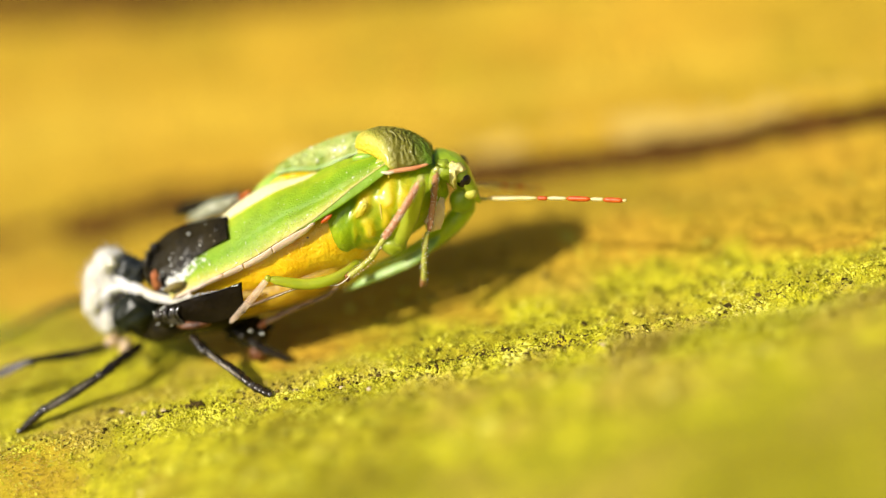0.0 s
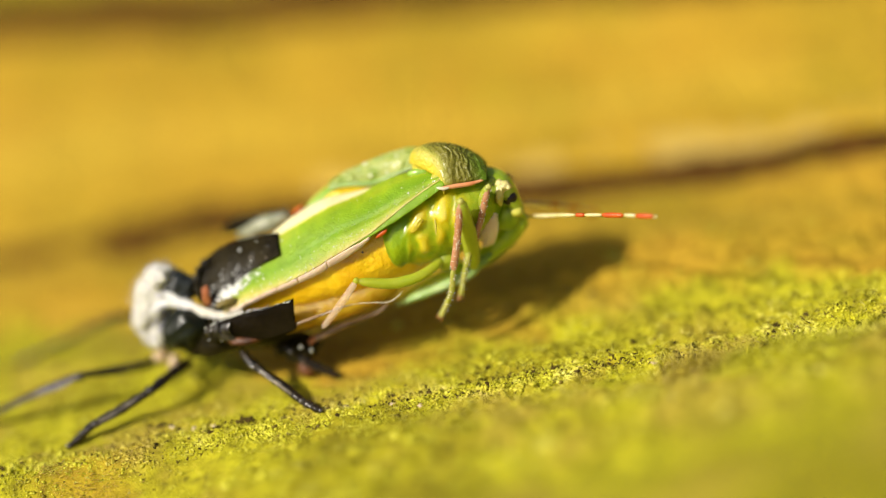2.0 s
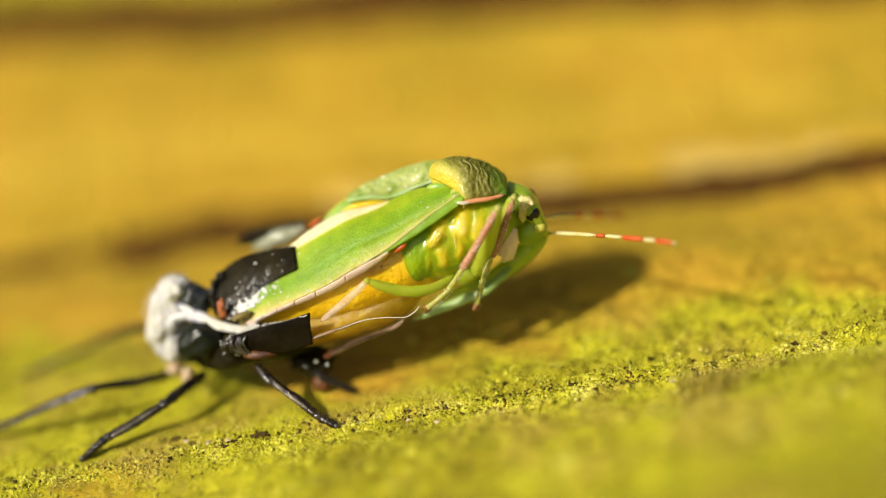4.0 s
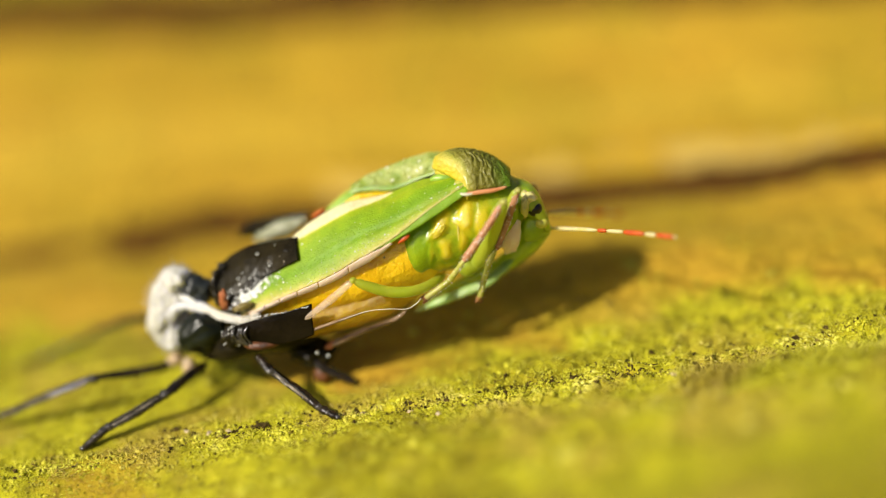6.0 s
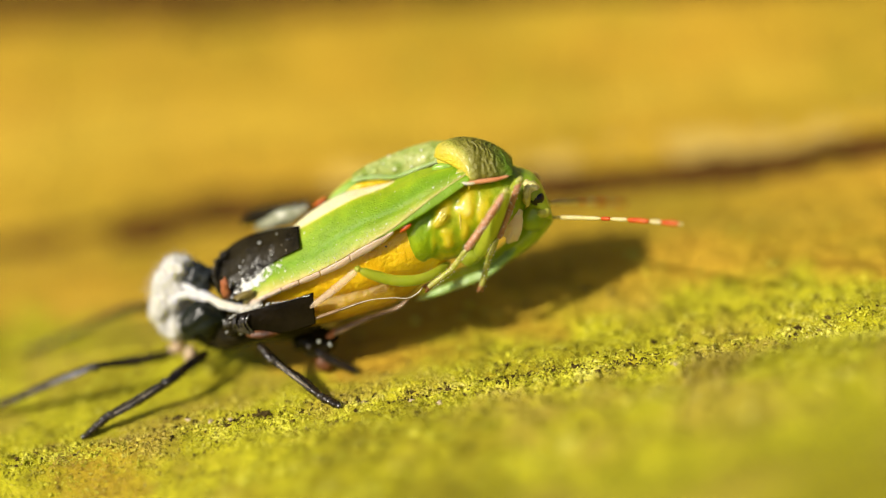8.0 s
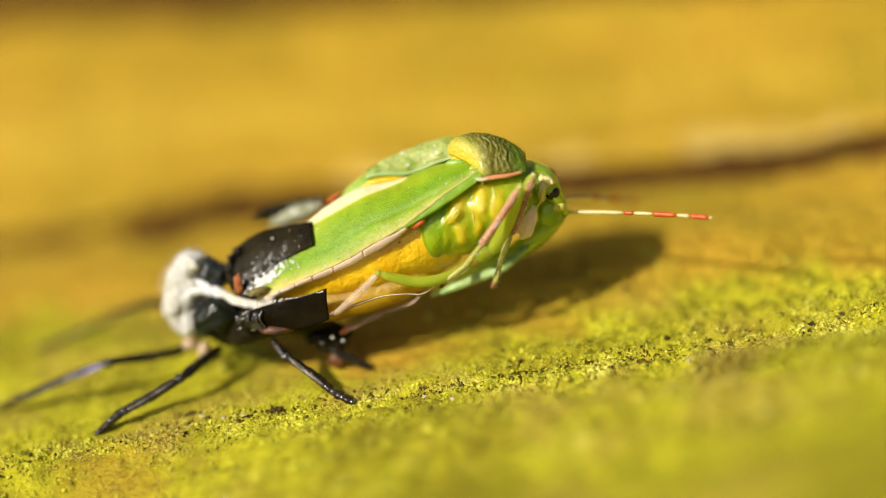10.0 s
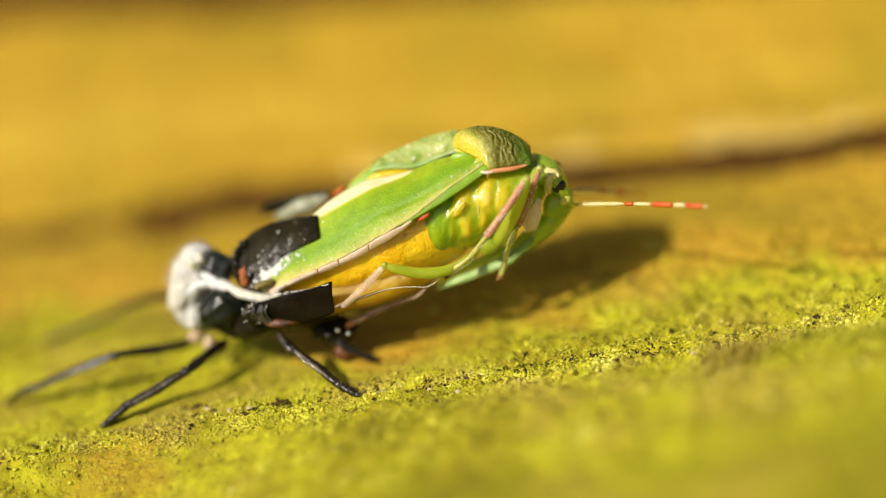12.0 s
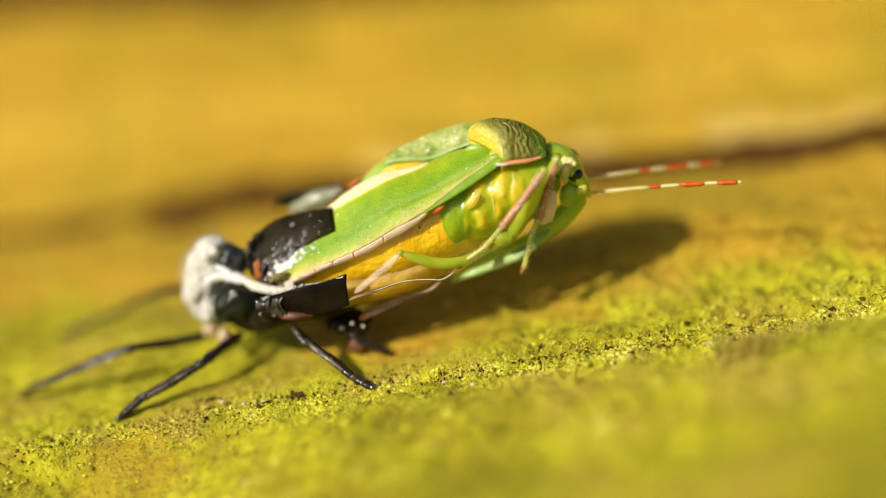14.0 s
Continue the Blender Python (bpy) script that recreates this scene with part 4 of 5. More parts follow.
def build_leg(bug, pivot, femur, tibia, tarsus, rf, rt, seed, tib_mat):
    """A leg in parts about its knee. All points in the world's millimetres."""
    leg = part("leg", tube(femur, rf, pivot, 14, 24), MAT_LEG, bug, "leg with green thigh, reddish shin and pale foot" if tib_mat is MAT_TIBIA else "green leg", rel(pivot))
    part("shin", tube(tibia, rt, pivot, 12, 24), tib_mat, leg)
    part("knee", lump(tibia[0], (rt[0] * 1.1, rt[0], rt[0]), pivot, 0.1, seed, 3), MAT_TARSUS if tib_mat is MAT_TIBIA else MAT_LEG, leg, "pale knee")
    if tib_mat is MAT_TIBIA:
        # The pale beads put the white glints of the leg into colour.
        part("bristles", mesh_of(*bristles(tibia, rt[1], 110, 0.10, seed), pivot), MAT_THREAD, leg, "short pale bristles and white beads painted in as glints")
    if tarsus:
        for k in range(len(tarsus) - 1):
            a, b = Vector(tarsus[k]), Vector(tarsus[k + 1])
            part("foot_joint", tube([a - (b - a) * 0.15, (a + b) / 2, b + (b - a) * 0.12], [0.10, 0.115, 0.135], pivot, 10, 16), MAT_TARSUS, leg)
        part("bristles", mesh_of(*bristles(tarsus, 0.14, 50, 0.10, seed + 1), pivot), MAT_THREAD, leg, "short pale bristles and white beads painted in as glints")
        e = Vector(tarsus[-1])
        d = (e - Vector(tarsus[-2])).normalized()
        part("claw_pad", lump(e, (0.13, 0.12, 0.13), pivot, 0.45, seed + 5, 3), MAT_CLAW, leg, "brown foot tip")
        part("claw_bristles", mesh_of(*bristles([e - d * 0.1, e, e + d * 0.12, e + d * 0.2], 0.13, 36, 0.09, seed + 2), pivot), MAT_CLAW, leg, "brown bristles round the claws")
        for s in (-1, 1):
            n = d.orthogonal().normalized() * s
            part("claw", tube([e, e + d * 0.12 + n * 0.10, e + d * 0.24 + n * 0.10], [0.08, 0.07, 0.03], pivot, 8, 10), MAT_CLAW, leg, "brown claw")
    return leg


# ---------------------------------------------------------------- shed skin
SKIN = (-11.0, 5.0, 0.0)


def skin_part(name, bm, material, parent, label=""):
    return part(name, bm, material, parent, label, (0, 0, 0))


def build_skin():
    skin = thing("shed_skin", SKIN, "black empty nymph skin with white lining, standing on mossy wood", "insect skin")
    P = SKIN
    skin_part("thorax_shell", loft([(-12.3, 5.6, 2.1, 0.3, 0.3), (-11.6, 5.5, 2.1, 1.1, 0.7), (-10.6, 5.0, 2.3, 1.6, 0.95), (-9.2, 4.6, 2.5, 1.6, 0.95), (-7.8, 4.4, 2.3, 1.3, 0.8), (-6.6, 4.3, 2.2, 0.7, 0.5)], P, 26, 30,
                                   lambda u, a: 0.05 * math.sin(9 * u + 3 * a)), MAT_SHELL, skin, "black hollow body shell")
    skin_part("lining", lump((-12.55, 5.60, 3.66), (0.86, 1.0, 1.50), P, 0.34, 2, 4, (0, 22, 10), 1.3), MAT_WHITE, skin, "fluffy white lining, spilled out")
    skin_part("lining", lump((-11.92, 5.50, 4.86), (0.66, 0.75, 0.70), P, 0.3, 5, 4, (0, -30, 0), 1.5), MAT_WHITE, skin, "fluffy white lining, spilled out")
    skin_part("lining", lump((-12.45, 5.10, 2.66), (0.62, 0.7, 0.62), P, 0.3, 9, 4, (0, 10, 0), 1.5), MAT_WHITE, skin, "fluffy white lining, spilled out")
    skin_part("lining_strand", tube([(-12.30, 5.10, 4.30), (-11.60, 4.90, 4.36), (-10.95, 4.50, 4.00), (-10.40, 4.15, 3.70), (-9.75, 3.65, 3.45)], [0.30, 0.20, 0.15, 0.13, 0.06], P, 14, 30, 0.8, 0.16, 7), MAT_STRAND, skin, "white lining strand")
    skin_part("lining_strand", tube([(-12.70, 5.00, 3.82), (-11.75, 4.80, 4.07), (-10.9, 4.5, 3.75), (-10.2, 4.1, 3.62), (-9.3, 3.55, 3.56)], [0.42, 0.28, 0.17, 0.12, 0.07], P, 14, 30, 0.8, 0.18, 3), MAT_STRAND, skin, "white lining strand")
    rng = random.Random(4)
    verts, faces = [], []
    for _ in range(900):
        c, r = rng.choice((((-12.55, 5.60, 3.66), (0.86, 1.0, 1.50)), ((-11.92, 5.50, 4.86), (0.66, 0.75, 0.70)), ((-12.45, 5.10, 2.66), (0.62, 0.7, 0.62))))
        d = Vector((rng.gauss(0, 1), rng.gauss(0, 1), rng.gauss(0, 1))).normalized()
        q = Vector(c) + Vector((d.x * r[0], d.y * r[1], d.z * r[2])) * 0.92
        e = q + (d + Vector((rng.uniform(-0.9, 0.9), rng.uniform(-0.9, 0.9), rng.uniform(-0.9, 0.9)))) * rng.uniform(0.12, 0.34)
        o = d.orthogonal().normalized() * 0.018
        t = d.cross(o)
        k = len(verts)
        verts += [q + o, q - o * 0.5 + t, q - o * 0.5 - t, e]
        faces += [(k, k + 1, k + 3), (k + 1, k + 2, k + 3), (k + 2, k, k + 3)]
    tagged(skin_part("lining_fibres", mesh_of(verts, faces, P), MAT_WHITE, skin, "fine white fibres"), kind="stuff")
    for k in range(5):
        o = 0.055 * (k - 2)
        skin_part("lining_thread", tube([(-11.2, 4.5, 3.85 + o), (-10.4, 4.0, 3.72 + o * 1.6), (-9.5, 3.6, 3.50 + o * 1.3), (-8.7, 3.2, 3.80 + o)], [0.03, 0.035, 0.03, 0.02], P, 8, 20), MAT_THREAD, skin, "white thread")
    skin_part("head_lobe", lump((-11.25, 5.25, 4.40), (0.80, 0.6, 0.70), P, 0.30, 3, 4, (0, 35, 0), 2.0), MAT_SHELL_DULL, skin, "split grey-black head lobe")
    skin_part("head_lobe", lump((-11.30, 4.15, 2.98), (0.98, 0.65, 0.86), P, 0.20, 4, 4, (0, -12, 0), 1.6), MAT_LOBE, skin, "split grey-black head lobe")

    def plate(a, b, c, d, bow, seed, soft=1.0):
        """A bowed plate between four corners, with a worn edge."""
        a, b, c, d = (np.array(q, float) for q in (a, b, c, d))
        n = np.cross(b - a, d - a)
        n /= np.linalg.norm(n)

        def fn(u, v):
            e = 0.05 * noise.noise(Vector((u * 7 + seed, v * 7, seed)))
            uu = 0.5 + (u - 0.5) * (1 - 0.10 * soft * (2 * v - 1) ** 4 * (1 if u < 0.5 else 0.25)) + e * (1 - u)
            vv = 0.5 + (v - 0.5) * (1 - 0.16 * soft * (2 * u - 1) ** 4 * (1 if u < 0.5 else 0.15)) + e
            q = (a * (1 - uu) + b * uu) * (1 - vv) + (d * (1 - uu) + c * uu) * vv
            w = noise.fractal(Vector((q[0] * 1.6 + seed, q[1] * 1.6, q[2] * 1.6)), 1.0, 2.0, 3)
            return q + n * (bow * (1 - (2 * u - 1) ** 2 * 0.7) * (1 - (2 * v - 1) ** 2) + 0.035 * w)
        return fn
    def between(top, low, bow, seed):
        """A bowed plate between an upper and a lower edge, with small dents."""
        a, b = spline(top, 60), spline(low, 60)

        def fn(u, v):
            k = min(int(round(u * 60)), 60)
            q = b[k] + (a[k] - b[k]) * v
            w = noise.fractal(Vector((q[0] * 1.3 + seed, q[1] * 1.3, q[2] * 1.3)), 1.0, 2.0, 3)
            dent = noise.noise(Vector((q[0] * 5 + seed, q[1] * 5, q[2] * 5)))
            return q + np.array((-0.25, -0.75, 0.6)) * (bow * math.sin(math.pi * v) * math.sin(math.pi * (0.1 + 0.75 * u)) + 0.03 * w + 0.05 * max(0.0, dent - 0.42))
        return fn
    face = between([(-10.50, 4.80, 4.51), (-10.25, 5.20, 5.02), (-9.66, 5.50, 5.48), (-8.76, 5.40, 5.85), (-7.78, 5.10, 6.04), (-6.64, 4.62, 6.21)],
                   [(-10.24, 4.00, 4.06), (-9.84, 3.75, 3.86), (-9.13, 3.90, 4.34), (-8.39, 4.05, 4.88), (-7.61, 3.90, 5.28), (-6.76, 3.62, 5.70)], 0.12, 1)
    pad = skin_part("wing_pad", sheet(face, 60, 36, 0.09, P), MAT_SHELL, skin, "glossy black wing pad with a cut edge")
    skin_part("pad_rim", tube([(-10.38, 3.95, 4.20), (-10.45, 4.5, 4.66), (-10.24, 4.95, 5.12), (-9.75, 5.2, 5.52)], [0.03, 0.06, 0.09, 0.03], P, 10, 60, 1.0, 0.7, 6), MAT_SHELL, pad, "knobbly black rim")
    grit = random.Random(12)
    spots = [(face(0.95 * grit.random(), grit.random()), 0.02 + 0.05 * grit.random() ** 2) for _ in range(45)]
    spots += [(face(grit.uniform(0.15, 0.6), 0.22 * grit.random()), grit.uniform(0.03, 0.09)) for _ in range(40)]
    tagged(skin_part("pad_bumps", mesh_of(*blisters(spots, 8, 0.7), P), MAT_WRINKLE, pad, "small wet bumps on the wing pad"), kind="stuff")
    # White lumps stand for glints on the black pad.
    for u, v, r in ((0.67, 0.67, 0.075), (0.42, 0.42, 0.07), (0.40, 0.30, 0.06), (0.52, 0.22, 0.06), (0.28, 0.30, 0.06), (0.31, 0.16, 0.05), (0.74, 0.20, 0.05), (0.22, 0.08, 0.07), (0.84, 0.80, 0.04), (0.46, 0.46, 0.04), (0.30, 0.36, 0.04)):
        x, y, z = face(u, v)
        skin_part("glint_spot", lump((x - 0.02, y - 0.06, z + 0.05), (r * 0.75, r * 0.6, r * 0.5), P, 0.2, int(u * 100), 3, (0, -25, 0)), MAT_GLARE, pad, "white spot painted in for a glint on the pad")
    for x, y, z, r in ((-10.28, 5.05, 5.12, 0.13), (-9.95, 5.15, 5.36, 0.16), (-10.42, 4.75, 4.85, 0.12)):
        skin_part("rim_knob", lump((x, y, z), (r, r, r * 0.8), P, 0.3, int(r * 100), 3, (0, 30, 0), 2.0), MAT_WRINKLE, pad, "wet knob on the rim")
    skin_part("pad_rim", lump((-10.30, 4.15, 4.35), (0.13, 0.2, 0.38), P, 0.3, 6, 3, (0, -12, 0)), MAT_SHELL, pad, "knobbly black rim")
    skin_part("wing_pad", sheet(between([(-10.18, 3.1, 3.52), (-9.45, 2.95, 3.70), (-8.49, 2.7, 3.90), (-7.54, 2.5, 4.05), (-6.54, 2.3, 4.27)],
                                        [(-10.17, 3.1, 3.12), (-9.76, 2.9, 2.80), (-8.74, 2.6, 2.69), (-7.71, 2.4, 2.72), (-6.68, 2.2, 2.95)], 0.10, 2), 60, 30, 0.12, P), MAT_PAD, skin, "glossy black wing pad with a cut edge")
    skin_part("wing_pad", sheet(plate((-9.4, 8.2, 4.9), (-6.3, 7.0, 5.75), (-6.2, 7.2, 6.15), (-8.9, 8.4, 5.65), 0.25, 3), 30, 16, 0.08, P), MAT_SHELL, skin, "glossy black wing pad with silvery film")
    skin_part("silver_film", lump((-7.4, 6.7, 5.70), (1.12, 0.22, 0.34), P, 0.35, 7, 4, (0, -14, -12), 2.2), MAT_FILM, skin, "silvery shrivelled film")
    skin_part("brown_flap", lump((-10.05, 3.90, 4.42), (0.17, 0.12, 0.44), P, 0.4, 31, 4, (0, 8, 0), 2.0), MAT_RUST, skin, "translucent brown flap")
    skin_part("brown_flap", lump((-9.30, 3.45, 4.16), (0.42, 0.16, 0.17), P, 0.35, 33, 4, (0, -10, 0), 2.0), MAT_OLIVE, skin, "olive-brown shell flap")
    rng = random.Random(9)
    for k in range(10):
        x = -10.22 + 0.10 * k
        lean = 0.08 * math.sin(2.3 * k)
        y = 2.94 - 0.026 * k
        pts = [(x + lean, y + 0.08, 3.53 + 0.012 * k), (x - 0.10 + rng.uniform(-0.05, 0.05), y - 0.04, 3.34), (x + rng.uniform(-0.04, 0.06), y - 0.05, 3.08 - 0.02 * k), (x + 0.16 + lean, y - 0.02, 2.84 - 0.01 * k)]
        skin_part("wrinkle", tube(pts, [0.03, 0.05, 0.055, 0.03], P, 8, 26, 1.0, 0.45, k), MAT_WRINKLE, skin, "shiny black wrinkle")
    # White flecks put the sparkle of pad edge and wrinkles into colour.
    glint_v, glint_f = [], []
    for k in range(110):
        if k < 44:
            turn = rng.random() * math.pi
            o = Vector((-9.85 - 0.38 * math.sin(turn) + rng.gauss(0, 0.13), 2.86 + rng.uniform(-0.06, 0.06), 3.25 - 0.44 * math.cos(turn)))
        else:
            u = rng.random() ** 1.5
            o = Vector((-9.6 + 3.0 * u, 3.05 - 0.75 * u, 3.80 + 0.38 * u + rng.uniform(-0.05, 0.03)))
        w = rng.uniform(0.010, 0.034)
        n = len(glint_v)
        glint_v += [o + Vector(q) * w for q in ((1.8, 0, 0.6), (0, 1, 0), (-1.8, 0, -0.6), (0, -1, 0), (0, 0, 1), (0, 0, -1))]
        glint_f += [(n + a, n + (a + 1) % 4, n + 4) for a in range(4)] + [(n + (a + 1) % 4, n + a, n + 5) for a in range(4)]
    skin_part("glint_flecks", mesh_of(glint_v, glint_f, P), MAT_GLINT, skin, "tiny white flecks painted in for glints")
    skin_part("brown_plate", lump((-8.85, 2.80, 2.70), (0.72, 0.35, 0.20), P, 0.15, 9, 3, (0, 4, -8)), MAT_BROWN, skin, "glossy red-brown plate")
    skin_part("side_shell", lump((-9.9, 3.1, 3.1), (0.55, 0.35, 0.42), P, 0.3, 12, 4, (0, 10, 0), 2.6), MAT_SHELL, skin, "wrinkled black side shell")
    skin_part("rear_shell", lump((-7.0, 3.9, 1.35), (0.95, 0.7, 0.6), P, 0.3, 13, 4, (0, 10, 0), 2.0), MAT_SHELL, skin, "dark crumpled leg bases")

    def leg(name, pts, rad, mat, label, face=None, joints=()):
        ob = skin_part(name, tube(pts, [0.95 * r for r in rad], P, 14, 64, 0.85, 0.09, len(pts)), mat, skin, label)
        if face:
            # Grey strip shows scuffing and paints in the shin's gloss highlight.
            skin_part("worn_sheen_face", tube(face, [0.03, 0.07, 0.07, 0.03], P, 8, 40, 0.5, 0.35, 5), MAT_LEGGREY, ob, "scuffed grey face with a painted-in gloss highlight")
            for off in (0.13, -0.11):
                line = [(x, y - 0.02, z + off) for x, y, z in face]
                skin_part("ridge", tube(line, [0.02, 0.045, 0.045, 0.02], P, 8, 40, 1.0, 0.3, 7), MAT_WRINKLE, ob, "shiny ridge along the shin")
        for n, (x, y, z, r) in enumerate(joints):
            skin_part("joint", lump((x, y, z), (r * 0.86, r * 0.8, r * 0.75), P, 0.3, n + 60, 3, (0, 30, 0), 2.0), MAT_WRINKLE, ob, "shiny knob at the joint")
        return ob
    leg("leg_shell", [(-11.4, 4.4, 1.5), (-12.4, 3.4, 1.45), (-13.1, 2.75, 1.35), (-14.4, 2.35, 0.98), (-15.58, 2.05, 0.72), (-16.1, 1.95, 0.46), (-16.82, 1.88, 0.04)],
        [0.20, 0.26, 0.24, 0.27, 0.19, 0.22, 0.24, 0.22, 0.19, 0.22, 0.18, 0.20, 0.13], MAT_LEGSHELL,
        "empty black leg shell, scuffed grey", [(-13.3, 2.50, 1.42), (-14.0, 2.28, 1.22), (-14.7, 2.08, 1.02), (-15.4, 1.90, 0.84)],
        [(-13.15, 2.66, 1.36, 0.25), (-15.55, 2.02, 0.74, 0.22), (-16.15, 1.92, 0.46, 0.19), (-16.8, 1.86, 0.08, 0.16)])
    leg("leg_shell", [(-12.3, 5.7, 1.5), (-13.38, 5.2, 1.29), (-14.46, 4.6, 1.60), (-16.1, 4.1, 1.95), (-18.3, 4.4, 1.40), (-20.27, 4.9, 0.65), (-21.49, 5.4, 0.10)],
        [0.18, 0.22, 0.24, 0.22, 0.25, 0.18, 0.20, 0.20, 0.17, 0.20, 0.16, 0.11], MAT_LEGSHELL,
        "empty black leg shell, scuffed grey", [(-16.2, 3.90, 2.02), (-17.3, 4.00, 1.74), (-18.5, 4.20, 1.40), (-19.9, 4.55, 0.84)],
        [(-16.05, 4.02, 1.95, 0.25), (-20.2, 4.82, 0.68, 0.20)])
    leg("leg_shell", [(-9.2, 3.1, 2.1), (-8.7, 2.38, 1.62), (-7.7, 1.6, 0.90), (-7.08, 1.05, 0.36), (-6.72, 0.72, 0.22), (-6.34, 0.42, 0.05)],
        [0.16, 0.20, 0.24, 0.17, 0.20, 0.21, 0.20, 0.17, 0.22, 0.17, 0.19, 0.12], MAT_LEGSHELL,
        "empty black leg shell, scuffed grey", [(-8.6, 2.12, 1.64), (-8.2, 1.78, 1.32), (-7.8, 1.45, 1.02), (-7.4, 1.12, 0.70)],
        [(-8.72, 2.32, 1.64, 0.22), (-7.05, 0.98, 0.36, 0.20), (-6.70, 0.66, 0.22, 0.17), (-6.36, 0.40, 0.08, 0.15)])
    leg("leg_shell", [(-12.6, 6.6, 2.2), (-14.5, 8.3, 2.2), (-17.4, 9.4, 1.05), (-20.8, 9.95, 0.03)], [0.2, 0.22, 0.19, 0.1], MAT_LEGSHELL, "empty black leg shell")
    leg("leg_shell", [(-7.2, 3.6, 1.4), (-6.6, 3.2, 0.8), (-5.9, 3.0, 0.30), (-5.5, 2.9, 0.06)], [0.24, 0.24, 0.2, 0.12], MAT_LEGSHELL, "empty black leg shell")
    leg("leg_shell", [(-7.4, 5.4, 1.5), (-6.4, 6.6, 1.0), (-5.4, 7.5, 0.05)], [0.22, 0.2, 0.1], MAT_LEGSHELL, "empty black leg shell")
    for c, r, s in (((-12.2, 4.6, 1.35), (0.3, 0.26, 0.42), 3), ((-12.8, 5.3, 1.45), (0.34, 0.26, 0.3), 4), ((-6.75, 3.4, 0.45), (0.4, 0.3, 0.42), 6)):
        skin_part("leg_base", lump(c, r, P, 0.25, s, 3), MAT_SHEATH if s < 6 else MAT_BROWN, skin, "pale dry leg base")
    skin_part("leg_sheath", tube([(-6.40, 3.05, 1.85), (-5.62, 3.0, 2.07), (-4.64, 3.0, 2.30), (-3.44, 3.0, 2.52), (-2.90, 3.0, 2.82)], [0.16, 0.15, 0.12, 0.10, 0.07], P, 10, 30, 0.8, 0.14, 2), MAT_BROWNISH, skin, "pale pinkish empty leg sheath")
    skin_part("sheath_base", lump((-6.20, 3.02, 1.92), (0.28, 0.16, 0.13), P, 0.2, 41, 3, (0, -30, 0)), MAT_RUST, skin, "rusty red sheath base")
    skin_part("leg_sheath", tube([(-7.5, 2.6, 2.75), (-6.68, 2.35, 3.10), (-5.63, 2.3, 3.31), (-4.75, 2.3, 3.45), (-4.2, 2.3, 3.48)], [0.07, 0.10, 0.09, 0.06, 0.025], P, 10, 24, 0.7, 0.10, 4), MAT_BROWNISH, skin, "pale pinkish empty leg sheath")
    skin_part("silk_thread", tube([(-5.6, 2.22, 3.34), (-4.45, 2.22, 3.52), (-3.55, 2.22, 3.44), (-2.88, 2.22, 3.29), (-2.45, 2.25, 3.42), (-2.2, 2.3, 3.62)], [0.010, 0.014, 0.018, 0.018, 0.014], P, 8, 40), MAT_THREAD, skin, "fine white thread")
    # Two more white lumps in place of glints on the dark leg bases.
    for c, r in (((-6.78, 3.0, 1.72), 0.075), ((-6.38, 3.1, 1.42), 0.06)):
        skin_part("glint_spot", lump(c, (r, r, r), P, 0.15, int(r * 100), 3), MAT_GLARE, skin, "white spot painted in for a glint on the skin")
    return skin


# ---------------------------------------------------------------- the place
build_ground()
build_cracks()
def fibrous(x, y):
    """Where bare wood fibres show at the broken front edge, 0 to 1."""
    return (1 - step(-14.5, -11.0, x)) * (1 - step(-0.2, 1.2, y))


def crust(x, y):
    return np.clip(cover_of(x, y) * 1.3 - 0.25, 0, 1) * (0.05 + 0.95 * np.exp(-((y - 0.3) / 1.25) ** 2)) * (1 - 0.38 * fibrous(x, y))


scatter("algae_flakes", 40000, (-25, 21, -2.6, 4.0), 0.054, MAT_CLUMP, "thin yellow-green algae flakes on the wood", 23, 0.55, True, dense=crust)
scatter("algae_clumps", 30000, (-25, 21, -2.8, 4.4), 0.042, MAT_CLUMP, "fine yellow-green algae crumbs on the wood", 3, 0.7, False, dense=crust, spread=0.55, clump=0.60)
scatter("algae_tufts", 1500, (-26, 24, -8.0, 9.0), 0.14, MAT_CLUMP, "yellow-green algae tufts on the wood", 8, 0.55, False, dense=lambda x, y: cover_of(x, y) * (np.abs(y - 0.8) > 4.0))


